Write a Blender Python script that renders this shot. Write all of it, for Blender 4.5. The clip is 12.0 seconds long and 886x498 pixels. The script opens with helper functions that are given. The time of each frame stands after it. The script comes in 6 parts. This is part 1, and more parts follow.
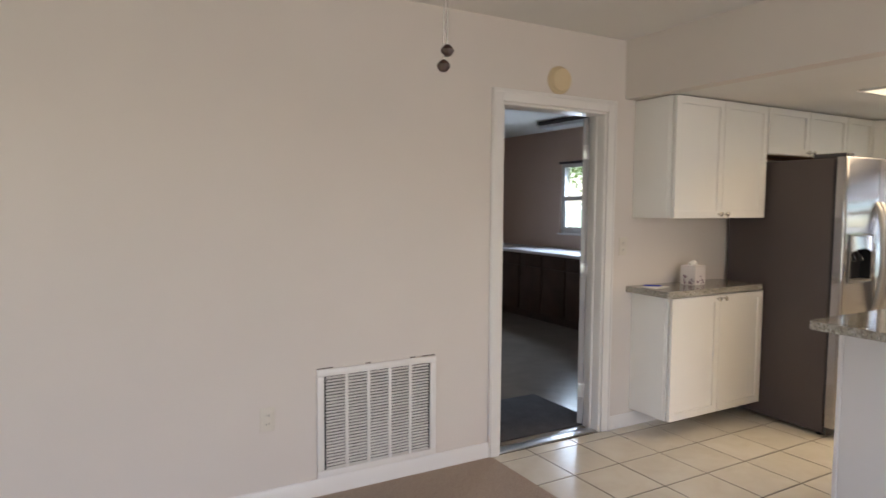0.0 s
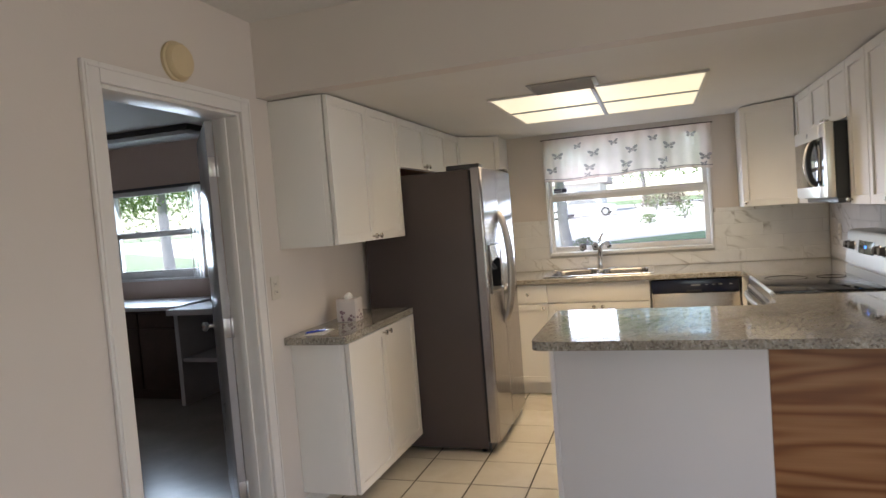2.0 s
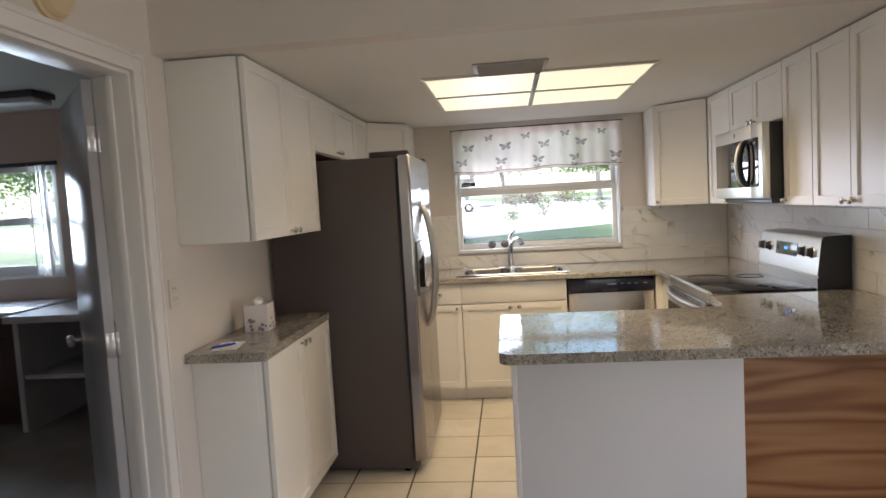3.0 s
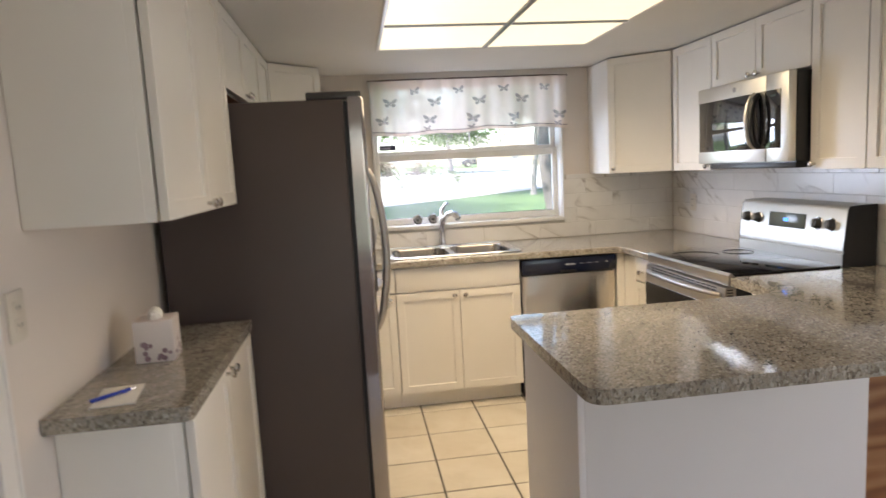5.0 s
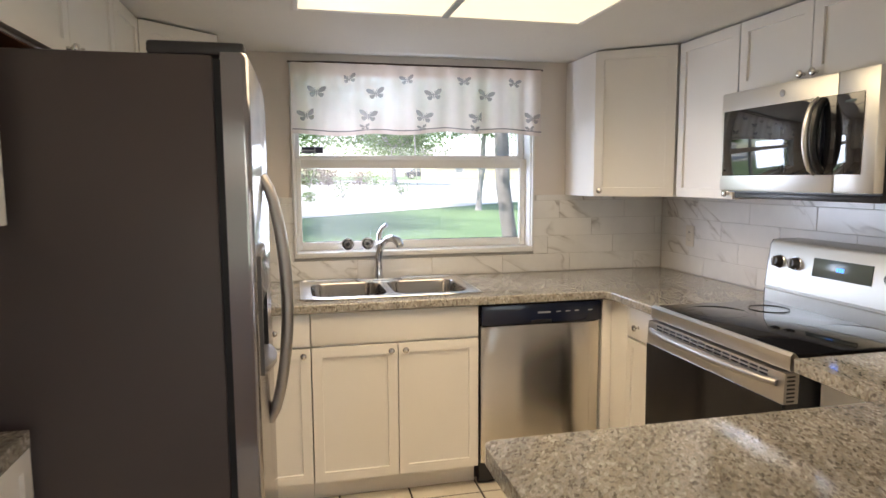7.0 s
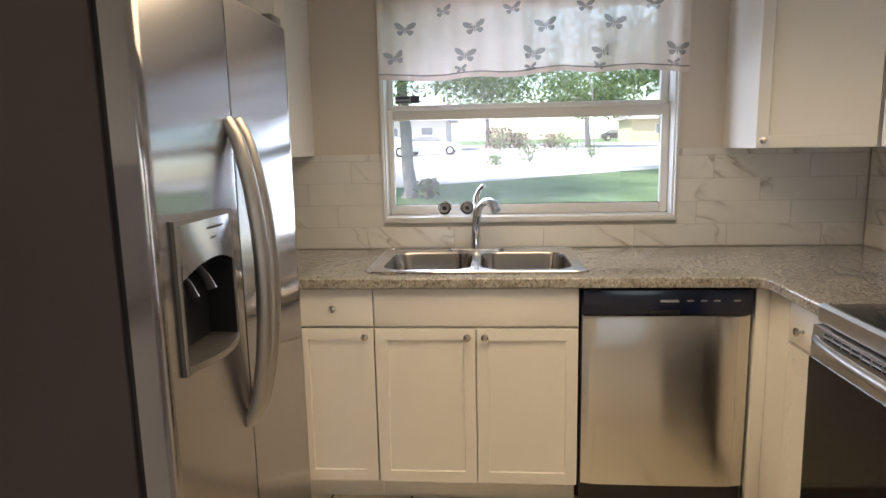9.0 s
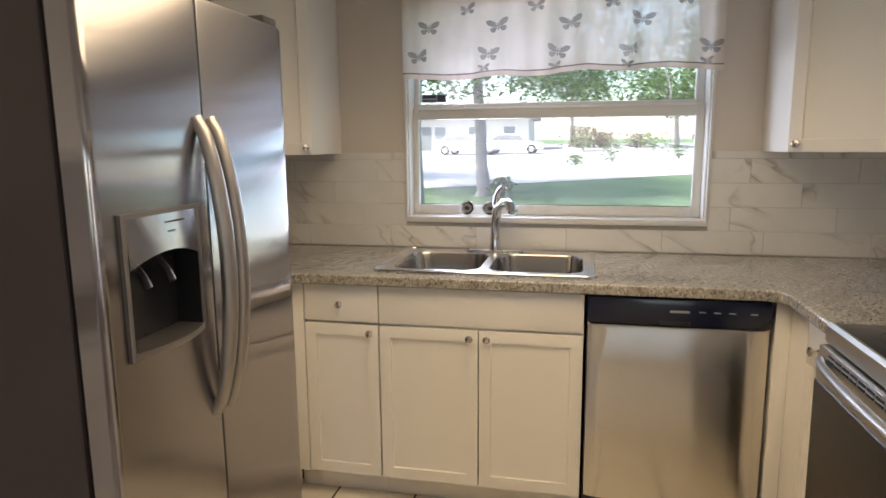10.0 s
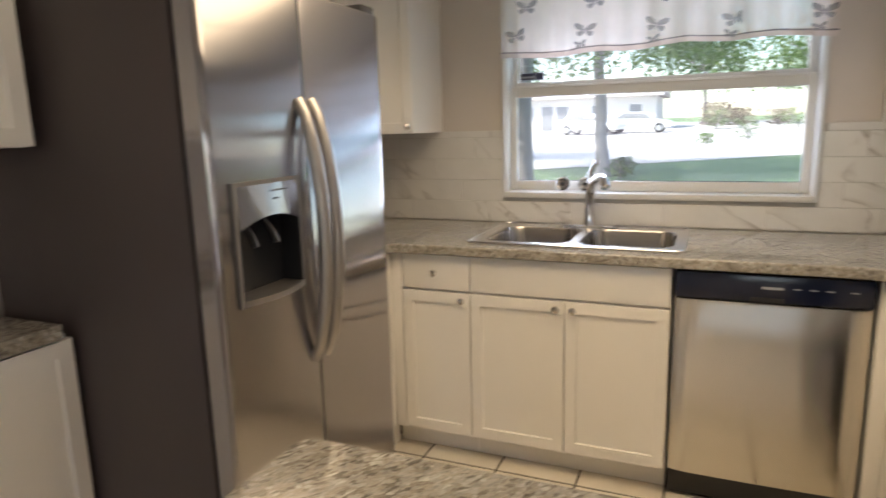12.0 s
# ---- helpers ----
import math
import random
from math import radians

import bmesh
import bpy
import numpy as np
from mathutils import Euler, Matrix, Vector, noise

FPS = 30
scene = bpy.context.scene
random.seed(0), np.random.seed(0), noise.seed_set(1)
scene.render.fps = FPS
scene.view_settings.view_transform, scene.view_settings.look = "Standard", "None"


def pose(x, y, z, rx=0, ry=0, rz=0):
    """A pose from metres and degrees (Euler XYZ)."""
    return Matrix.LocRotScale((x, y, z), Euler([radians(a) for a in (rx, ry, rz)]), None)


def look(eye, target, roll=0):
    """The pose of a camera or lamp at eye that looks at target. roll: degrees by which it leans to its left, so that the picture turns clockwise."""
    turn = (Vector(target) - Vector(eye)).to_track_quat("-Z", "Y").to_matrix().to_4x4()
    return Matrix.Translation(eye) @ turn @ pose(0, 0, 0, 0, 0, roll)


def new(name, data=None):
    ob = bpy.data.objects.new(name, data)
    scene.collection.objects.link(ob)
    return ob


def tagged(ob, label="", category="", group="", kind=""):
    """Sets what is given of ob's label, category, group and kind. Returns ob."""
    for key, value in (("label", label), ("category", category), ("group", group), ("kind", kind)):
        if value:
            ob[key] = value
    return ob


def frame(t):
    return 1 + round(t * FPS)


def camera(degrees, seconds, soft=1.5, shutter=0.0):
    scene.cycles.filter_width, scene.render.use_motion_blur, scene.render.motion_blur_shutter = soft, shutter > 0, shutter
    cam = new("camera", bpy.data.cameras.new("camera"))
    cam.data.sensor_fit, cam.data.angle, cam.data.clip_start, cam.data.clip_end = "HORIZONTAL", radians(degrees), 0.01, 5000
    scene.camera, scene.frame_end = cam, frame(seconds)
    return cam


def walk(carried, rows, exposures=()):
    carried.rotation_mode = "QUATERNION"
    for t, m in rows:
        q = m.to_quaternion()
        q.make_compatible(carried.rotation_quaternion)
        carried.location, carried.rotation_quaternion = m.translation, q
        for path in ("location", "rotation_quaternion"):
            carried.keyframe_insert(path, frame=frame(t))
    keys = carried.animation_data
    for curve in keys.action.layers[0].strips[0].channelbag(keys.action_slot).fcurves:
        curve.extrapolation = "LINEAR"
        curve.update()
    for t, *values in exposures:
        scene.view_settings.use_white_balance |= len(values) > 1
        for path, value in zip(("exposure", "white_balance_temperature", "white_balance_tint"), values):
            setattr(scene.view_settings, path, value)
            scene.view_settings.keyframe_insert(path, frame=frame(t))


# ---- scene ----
cam = camera(69.8, 12.0, shutter=0.35)
PATH = [
    (0, (0.328, 1.075, 1.43), (1.319, 2.806, 1.288), 0.4),
    (0.3, (0.342, 1.248, 1.428), (1.522, 2.859, 1.319), -2.4),
    (0.5, (0.366, 1.376, 1.42), (1.715, 2.846, 1.292), -0.9),
    (0.8, (0.385, 1.549, 1.42), (1.903, 2.844, 1.281), -0.5),
    (1, (0.408, 1.675, 1.414), (2.047, 2.813, 1.287), -1.7),
    (1.3, (0.444, 1.817, 1.442), (2.221, 2.717, 1.264), -3.1),
    (1.5, (0.477, 1.911, 1.44), (2.304, 2.701, 1.253), -2.7),
    (1.8, (0.577, 2.104, 1.449), (2.456, 2.777, 1.321), -2.9),
    (2, (0.645, 2.219, 1.444), (2.539, 2.854, 1.347), -4.5),
    (2.3, (0.747, 2.34, 1.451), (2.671, 2.864, 1.292), -0.2),
    (2.5, (0.793, 2.434, 1.425), (2.733, 2.889, 1.252), -1.0),
    (2.8, (0.867, 2.635, 1.478), (2.845, 2.905, 1.355), -3.7),
    (3, (0.955, 2.668, 1.46), (2.938, 2.877, 1.317), -3.3),
    (3.2, (1.033, 2.727, 1.45), (3.023, 2.885, 1.32), -2.1),
    (4.8, (1.748, 3.195, 1.45), (3.731, 3.043, 1.24), -4.4),
    (5, (1.818, 3.229, 1.44), (3.785, 2.967, 1.19), -3.1),
    (5.2, (1.893, 3.247, 1.429), (3.847, 2.927, 1.147), -1.2),
    (5.5, (2.001, 3.281, 1.422), (3.955, 2.984, 1.118), -2.3),
    (5.8, (2.204, 3.248, 1.438), (4.161, 2.917, 1.189), -1.9),
    (6, (2.303, 3.247, 1.439), (4.259, 2.89, 1.223), -1.1),
    (6.3, (2.442, 3.215, 1.445), (4.386, 2.795, 1.234), -0.7),
    (6.5, (2.533, 3.186, 1.439), (4.47, 2.741, 1.221), -1.0),
    (6.7, (2.637, 3.149, 1.447), (4.569, 2.684, 1.228), -0.4),
    (8.3, (3.031, 2.701, 1.392), (5.005, 2.537, 1.115), -0.8),
    (8.5, (3.082, 2.659, 1.384), (5.056, 2.546, 1.081), -1.0),
    (8.8, (3.193, 2.629, 1.385), (5.166, 2.655, 1.06), 0.5),
    (9, (3.243, 2.589, 1.389), (5.211, 2.746, 1.066), -1.2),
    (9.2, (3.28, 2.578, 1.403), (5.242, 2.686, 1.031), -2.1),
    (9.5, (3.297, 2.476, 1.396), (5.256, 2.644, 1.03), -1.1),
    (9.8, (3.301, 2.387, 1.396), (5.242, 2.718, 1.042), -1.9),
    (10, (3.294, 2.313, 1.39), (5.225, 2.724, 1.065), -0.5),
    (10.2, (3.276, 2.259, 1.387), (5.183, 2.748, 1.037), -0.1),
    (10.5, (3.277, 2.175, 1.386), (5.189, 2.639, 1.026), -1.1),
    (10.8, (3.288, 2.127, 1.393), (5.243, 2.388, 1.063), -1.2),
    (11, (3.28, 2.109, 1.39), (5.241, 2.323, 1.061), -1.2),
    (11.2, (3.274, 2.108, 1.387), (5.239, 2.302, 1.071), -1.1),
    (11.5, (3.239, 2.124, 1.377), (5.157, 2.582, 1.041), -1.2),
    (11.8, (3.223, 2.16, 1.38), (5.09, 2.777, 1.011), -1.5),
    (12, (3.209, 2.171, 1.373), (5.018, 2.939, 0.998), -1.5),
]
walk(cam, [(t, look(eye, target, roll)) for t, eye, target, roll in PATH], exposures=[(0.0, 2.32), (0.5, 2.1), (1.0, 1.92), (3.0, 1.95), (5.0, 2.22), (6.5, 2.18), (8.5, 1.82), (11.5, 1.8), (12.0, 1.87)])

# ---- light ----
world = bpy.data.worlds.new("world")
scene.world = world
world.use_nodes = True
wn = world.node_tree
sky = wn.nodes.new("ShaderNodeTexSky")
sky.sky_type = "NISHITA"
sky.sun_disc = False
sky.sun_elevation = radians(52)
sky.sun_rotation = radians(-40)
wn.links.new(sky.outputs[0], wn.nodes["Background"].inputs[0])
wn.nodes["Background"].inputs[1].default_value = 0.14

sun = new("sun", bpy.data.lights.new("sun", "SUN"))
sun.data.energy, sun.data.angle, sun.data.color = 2.6, radians(0.5), (1.0, 0.95, 0.86)
sun.matrix_world = look((0, 0, 20), (6.0, -7.5, 7.5))


def area(name, eye, target, w, h, watts, colour):
    ob = new(name, bpy.data.lights.new(name, "AREA"))
    ob.data.shape, ob.data.size, ob.data.size_y = "RECTANGLE", w, h
    ob.data.energy, ob.data.color = watts, colour
    ob.matrix_world = look(eye, target)
    return ob


area("kitchen_window_daylight", (6.56, 2.80, 1.40), (5.2, 0.95, 1.15), 0.62, 0.60, 4.5, (0.70, 0.77, 1.0))
room = area("room_window_daylight", (5.93, 6.92, 1.5), (4.0, 6.9, 1.0), 1.15, 0.8, 9.0, (0.66, 0.79, 1.0))
room.data.spread = radians(115)
# added lamp in an unseen opening, lighting the living room from the south
area("south_fill_lamp", (1.75, -1.76, 1.1), (1.6, 1.0, 1.2), 2.2, 1.9, 13.0, (1.0, 0.88, 0.91))
# second added lamp, out of view, to lift the fronts that face west
area("west_fill_lamp", (-2.24, 1.5, 1.2), (1.0, 1.5, 1.0), 2.2, 1.6, 2.4, (1.0, 0.83, 0.88))
# the tubes behind the ceiling panels
tubes = area("ceiling_light_tubes", (4.714, 2.489, 2.066), (4.714, 2.4891, 0.0), 1.05, 1.05, 4.65, (1.0, 0.755, 0.485))
tubes.data.spread = radians(152)

# ---- materials ----


class Mat:
    def __init__(self, name, colour, rough=0.5, metal=0.0):
        self.m = bpy.data.materials.new(name)
        self.m.use_nodes = True
        self.nt = self.m.node_tree
        self.b = self.nt.nodes["Principled BSDF"]
        self.b.inputs["Base Color"].default_value = (*colour, 1)
        self.b.inputs["Roughness"].default_value = rough
        self.b.inputs["Metallic"].default_value = metal
        self.colour = colour

    def n(self, kind, **sets):
        node = self.nt.nodes.new(kind)
        for k, v in sets.items():
            node.inputs[k.replace("_", " ")].default_value = v
        return node

    def link(self, a, b):
        self.nt.links.new(a, b)

    def coords(self, scale=(1, 1, 1), shift=False, turn=0.0):
        """Object coordinates; turn: degrees about z, taken before the stretch."""
        tc = self.n("ShaderNodeTexCoord")
        mp = self.n("ShaderNodeMapping")
        mp.inputs["Scale"].default_value = scale
        if turn:
            first = self.n("ShaderNodeMapping")
            first.inputs["Rotation"].default_value = (0, 0, radians(turn))
            self.link(tc.outputs["Object"], first.inputs["Vector"])
            tc = first
        self.link(tc.outputs[0] if turn else tc.outputs["Object"], mp.inputs["Vector"])
        if shift:
            info = self.n("ShaderNodeObjectInfo")
            mul = self.n("ShaderNodeMath")
            mul.operation = "MULTIPLY"
            mul.inputs[1].default_value = 37.0
            self.link(info.outputs["Random"], mul.inputs[0])
            self.link(mul.outputs[0], mp.inputs["Location"])
        return mp.outputs[0]

    def noise(self, vec, scale, detail=3.0, rough=0.55, dist=0.0):
        t = self.n("ShaderNodeTexNoise", Scale=scale, Detail=detail, Roughness=rough, Distortion=dist)
        self.link(vec, t.inputs["Vector"])
        return t.outputs["Fac"]

    def ramp(self, fac, stops):
        r = self.n("ShaderNodeValToRGB")
        cr = r.color_ramp
        while len(cr.elements) < len(stops):
            cr.elements.new(0.5)
        for e, (p, c) in zip(cr.elements, stops):
            e.position, e.color = p, (*c, 1)
        self.link(fac, r.inputs[0])
        return r.outputs[0]

    def mix(self, a, b, fac, mode="MIX"):
        x = self.n("ShaderNodeMix")
        x.data_type, x.blend_type = "RGBA", mode
        if isinstance(fac, float):
            x.inputs[0].default_value = fac
        else:
            self.link(fac, x.inputs[0])
        for s, v in ((6, a), (7, b)):
            if isinstance(v, tuple):
                x.inputs[s].default_value = (*v, 1)
            else:
                self.link(v, x.inputs[s])
        return x.outputs[2]

    def base(self, out):
        self.link(out, self.b.inputs["Base Color"])
        return self

    def rough(self, fac, lo, hi):
        mr = self.n("ShaderNodeMapRange")
        mr.inputs["To Min"].default_value, mr.inputs["To Max"].default_value = lo, hi
        self.link(fac, mr.inputs["Value"])
        self.link(mr.outputs[0], self.b.inputs["Roughness"])
        return self

    def bump(self, fac, strength, dist=0.002):
        b = self.n("ShaderNodeBump", Strength=strength, Distance=dist)
        self.link(fac, b.inputs["Height"])
        self.link(b.outputs[0], self.b.inputs["Normal"])
        return self


def painted(name, colour, rough=0.5, var=0.08, big=1.7, fine=160.0, strength=0.15, dist=0.001, metal=0.0):
    """A plain finish with faint large and small unevenness."""
    m = Mat(name, colour, rough, metal)
    v = m.coords()
    a, b = m.noise(v, big, 4.0), m.noise(v, fine, 2.0)
    lo, hi = tuple(c * (1 - var) for c in colour), tuple(min(1, c * (1 + var)) for c in colour)
    m.base(m.ramp(a, [(0.3, lo), (0.7, hi)]))
    m.rough(m.noise(v, big * 6, 3.0), max(0.02, rough * 0.8), min(1, rough * 1.2))
    m.bump(b, strength, dist)
    return m.m


WALL = painted("wall_paint", (0.67, 0.61, 0.56), 0.7, 0.03, 0.9, 90, 0.25, 0.002)
WALL_ROOM = painted("tan_wall_paint", (0.58, 0.44, 0.36), 0.75, 0.04, 0.9, 90, 0.25, 0.002)
CEIL = painted("ceiling_texture", (0.72, 0.70, 0.66), 0.85, 0.03, 1.2, 45, 0.5, 0.004)
TRIM = painted("gloss_trim_paint", (0.76, 0.73, 0.70), 0.35, 0.03, 2.0, 60, 0.1)
CABINET = painted("cabinet_paint", (0.84, 0.815, 0.775), 0.32, 0.02, 2.0, 140, 0.06)
PANEL = painted("white_panel_paint", (0.73, 0.705, 0.71), 0.45, 0.02, 1.5, 120, 0.1)
VINYL = painted("window_vinyl", (0.74, 0.73, 0.71), 0.4, 0.03, 3.0, 100, 0.05)
BLACK = painted("black_plastic", (0.012, 0.013, 0.016), 0.3, 0.1, 4.0, 200, 0.05)
NAVY = painted("dark_control_panel", (0.006, 0.010, 0.030), 0.18, 0.1, 4.0, 200, 0.03)
DARKSIDE = painted("fridge_side", (0.092, 0.073, 0.071), 0.42, 0.05, 2.0, 500, 0.25, 0.0005)
LCD = painted("grey_lcd", (0.10, 0.125, 0.125), 0.15, 0.05, 6.0, 200, 0.0)
BEZEL = painted("charcoal_plastic", (0.12, 0.115, 0.115), 0.35, 0.06, 6.0, 200, 0.04)
GREYPLASTIC = painted("grey_plastic", (0.30, 0.30, 0.31), 0.4, 0.05, 6.0, 200, 0.05)
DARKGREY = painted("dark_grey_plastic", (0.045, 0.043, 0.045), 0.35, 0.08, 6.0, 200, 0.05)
BLACKGLASS = painted("black_glass", (0.008, 0.008, 0.010), 0.05, 0.05, 3.0, 30, 0.0)
OVENGLASS = painted("smoked_oven_glass", (0.014, 0.012, 0.011), 0.08, 0.05, 3.0, 30, 0.0)
CHROME = painted("chrome", (0.75, 0.75, 0.77), 0.08, 0.02, 5.0, 60, 0.0, 0.001, 1.0)
NICKEL = painted("brushed_nickel", (0.62, 0.60, 0.57), 0.25, 0.05, 30.0, 400, 0.05, 0.0005, 1.0)
IVORY = painted("aged_ivory_plastic", (0.62, 0.50, 0.31), 0.5, 0.05, 8.0, 200, 0.05)
OUTLET = painted("outlet_plastic", (0.66, 0.61, 0.53), 0.4, 0.03, 8.0, 200, 0.05)
LABELINK = painted("pale_ink", (0.34, 0.36, 0.41), 0.4, 0.05, 30.0, 300, 0.02)
DARKINK = painted("dark_ink", (0.05, 0.05, 0.09), 0.5, 0.1, 30.0, 300, 0.02)
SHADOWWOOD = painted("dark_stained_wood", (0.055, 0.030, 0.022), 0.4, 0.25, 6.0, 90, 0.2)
BENCHTOP = painted("pale_laminate", (0.70, 0.72, 0.76), 0.3, 0.03, 3.0, 120, 0.05)
MATFABRIC = painted("door_mat_fabric", (0.075, 0.07, 0.075), 0.95, 0.2, 9.0, 400, 0.9, 0.004)
ALUM = painted("worn_aluminium", (0.62, 0.62, 0.63), 0.3, 0.1, 12.0, 200, 0.1, 0.001, 1.0)
CARDBOARD = painted("tissue_box_card", (0.74, 0.68, 0.66), 0.55, 0.04, 12.0, 200, 0.05)
TISSUE = painted("tissue_paper", (0.85, 0.83, 0.80), 0.9, 0.03, 20.0, 150, 0.4)
MAUVE = painted("printed_petals", (0.30, 0.20, 0.24), 0.6, 0.2, 60.0, 200, 0.05)
PAPER = painted("note_paper", (0.84, 0.82, 0.78), 0.8, 0.03, 12.0, 300, 0.1)
BLUEINK = painted("blue_pen_plastic", (0.015, 0.05, 0.42), 0.25, 0.05, 20.0, 200, 0.02)
BARE = painted("rough_white_shelf", (0.55, 0.54, 0.55), 0.6, 0.08, 4.0, 120, 0.2)
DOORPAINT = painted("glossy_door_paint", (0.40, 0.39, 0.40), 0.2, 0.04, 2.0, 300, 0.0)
GROUT = painted("dark_grout", (0.05, 0.038, 0.03), 0.9, 0.2, 9.0, 300, 0.5)
GROUTPALE = painted("pale_grout", (0.52, 0.50, 0.47), 0.9, 0.1, 9.0, 300, 0.3)
CONCRETE = painted("sunlit_concrete", (0.52, 0.495, 0.475), 0.9, 0.08, 0.3, 20, 0.4, 0.01)
BARK = painted("tree_bark", (0.27, 0.245, 0.25), 0.9, 0.12, 5.0, 30, 0.5, 0.012)
STUCCO = painted("house_stucco", (0.62, 0.60, 0.57), 0.9, 0.05, 0.5, 30, 0.4, 0.01)
STUCCOY = painted("cream_stucco", (0.62, 0.52, 0.36), 0.9, 0.05, 0.5, 30, 0.4, 0.01)
SHINGLE = painted("roof_shingle", (0.38, 0.34, 0.32), 0.95, 0.2, 2.0, 20, 0.6, 0.01)
DARKPANE = painted("dark_pane", (0.24, 0.25, 0.26), 0.1, 0.1, 2.0, 20, 0.0)
CARWHITE = painted("white_car_paint", (0.72, 0.72, 0.72), 0.15, 0.02, 2.0, 20, 0.0)
CARBLUE = painted("dark_blue_car_paint", (0.05, 0.055, 0.08), 0.15, 0.05, 2.0, 20, 0.0)
TYRE = painted("tyre_rubber", (0.02, 0.02, 0.02), 0.9, 0.1, 5.0, 50, 0.3)

for mat, level in ((DARKSIDE, 0.3), (OVENGLASS, 0.22), (BLACKGLASS, 0.32)):
    mat.node_tree.nodes["Principled BSDF"].inputs["Specular IOR Level"].default_value = level


MWGLASS = painted("mirror_dark_glass", (0.010, 0.010, 0.012), 0.04, 0.05, 3.0, 30, 0.0)
MWGLASS.node_tree.nodes["Principled BSDF"].inputs["IOR"].default_value = 1.9


def steel_mat(name, colour, lo, hi, stretch, brushed=0.0, turn=0.25):
    m = Mat(name, colour, 0.3, 1.0)
    m.b.inputs["Anisotropic"].default_value = brushed
    m.b.inputs["Anisotropic Rotation"].default_value = turn
    f = m.noise(m.coords(stretch), 1.0, 3.0, 0.6)
    g = m.noise(m.coords(), 1.4, 3.0)
    m.base(m.ramp(g, [(0.3, tuple(c * 0.94 for c in colour)), (0.7, colour)]))
    m.rough(f, lo, hi)
    m.bump(m.noise(m.coords((1.2, 1.2, 3.0)), 1.0, 1.0), 0.05, 0.003)
    return m.m


STEEL = steel_mat("brushed_stainless", (0.42, 0.40, 0.405), 0.145, 0.175, (320, 0.8, 0.8), 1.0, 0.0)
STEELH = steel_mat("satin_stainless", (0.53, 0.50, 0.46), 0.31, 0.33, (0.8, 0.8, 90))
STEELD = steel_mat("warm_stainless", (0.67, 0.63, 0.56), 0.17, 0.20, (0.8, 320, 0.8), 1.0, 0.25)
STEELM = steel_mat("pale_stainless", (0.80, 0.785, 0.745), 0.33, 0.35, (0.8, 0.8, 90))
STEELG = steel_mat("backguard_stainless", (0.62, 0.61, 0.57), 0.42, 0.45, (0.8, 0.8, 90))
SATIN = steel_mat("satin_handle_metal", (0.42, 0.40, 0.385), 0.36, 0.44, (60, 60, 4))
SINKSTEEL = steel_mat("sink_stainless", (0.72, 0.70, 0.67), 0.20, 0.30, (4, 260, 4))


# the sink's steel again, darkened so its colour holds the bowls' shade
SHADEDBOWL = steel_mat("shaded_bowl_stainless", (0.42, 0.40, 0.385), 0.17, 0.25, (4, 260, 4))


def granite():
    m = Mat("speckled_granite", (0.4, 0.36, 0.3), 0.14)
    drift = m.n("ShaderNodeTexNoise", Scale=9.0, Detail=3.0)
    grain = m.coords((88, 165, 110), False, 33)
    m.link(m.coords(), drift.inputs["Vector"])
    bent = m.n("ShaderNodeVectorMath")
    bent.operation = "MULTIPLY_ADD"
    bent.inputs[1].default_value = (2.4, 2.4, 2.4)
    m.link(drift.outputs["Color"], bent.inputs[0])
    m.link(grain, bent.inputs[2])
    cells = m.n("ShaderNodeTexVoronoi", Scale=1.0)
    m.link(bent.outputs[0], cells.inputs["Vector"])
    sep = m.n("ShaderNodeSeparateColor")
    m.link(cells.outputs["Color"], sep.inputs[0])
    a = m.ramp(sep.outputs[0], [(0.0, (0.05, 0.044, 0.038)), (0.14, (0.15, 0.115, 0.09)), (0.32, (0.34, 0.30, 0.245)), (0.55, (0.45, 0.42, 0.37)), (0.78, (0.29, 0.28, 0.265)), (1.0, (0.67, 0.645, 0.59))])
    fine = m.noise(bent.outputs[0], 1.7, 3.0, 0.6)
    b = m.ramp(fine, [(0.30, (0.10, 0.088, 0.075)), (0.46, (0.33, 0.30, 0.255)), (0.6, (0.43, 0.405, 0.365)), (0.75, (0.60, 0.57, 0.52))])
    c = m.mix(a, b, 0.42)
    flow = m.noise(m.coords((1.2, 3.4, 3.0), False, 28), 1.5, 6.0, 0.62, 1.9)
    c = m.mix(c, m.ramp(flow, [(0.36, (0.66, 0.645, 0.62)), (0.5, (0.86, 0.86, 0.84)), (0.62, (1.0, 1.0, 0.98))]), 0.85, "MULTIPLY")
    m.base(c)
    m.rough(m.noise(m.coords(), 30.0), 0.05, 0.10)
    m.b.inputs["IOR"].default_value = 1.55
    m.b.inputs["Coat Weight"].default_value = 0.3
    m.b.inputs["Coat Roughness"].default_value = 0.04
    return m.m


GRANITE = granite()


def floor_tile_mat():
    m = Mat("cream_ceramic_tile", (0.66, 0.61, 0.51), 0.16)
    v = m.coords(shift=True)
    a = m.noise(v, 5.0, 5.0, 0.6, 0.6)
    info = m.n("ShaderNodeObjectInfo")
    c = m.ramp(a, [(0.25, (0.66, 0.60, 0.50)), (0.55, (0.73, 0.68, 0.59)), (0.8, (0.77, 0.73, 0.65))])
    t = m.ramp(info.outputs["Random"], [(0.0, (0.93, 0.92, 0.90)), (1.0, (1.0, 1.0, 1.0))])
    m.base(m.mix(c, t, 1.0, "MULTIPLY"))
    m.rough(m.noise(v, 14.0), 0.14, 0.28)
    m.bump(m.noise(v, 9.0), 0.1, 0.002)
    return m.m


FLOORTILE = floor_tile_mat()


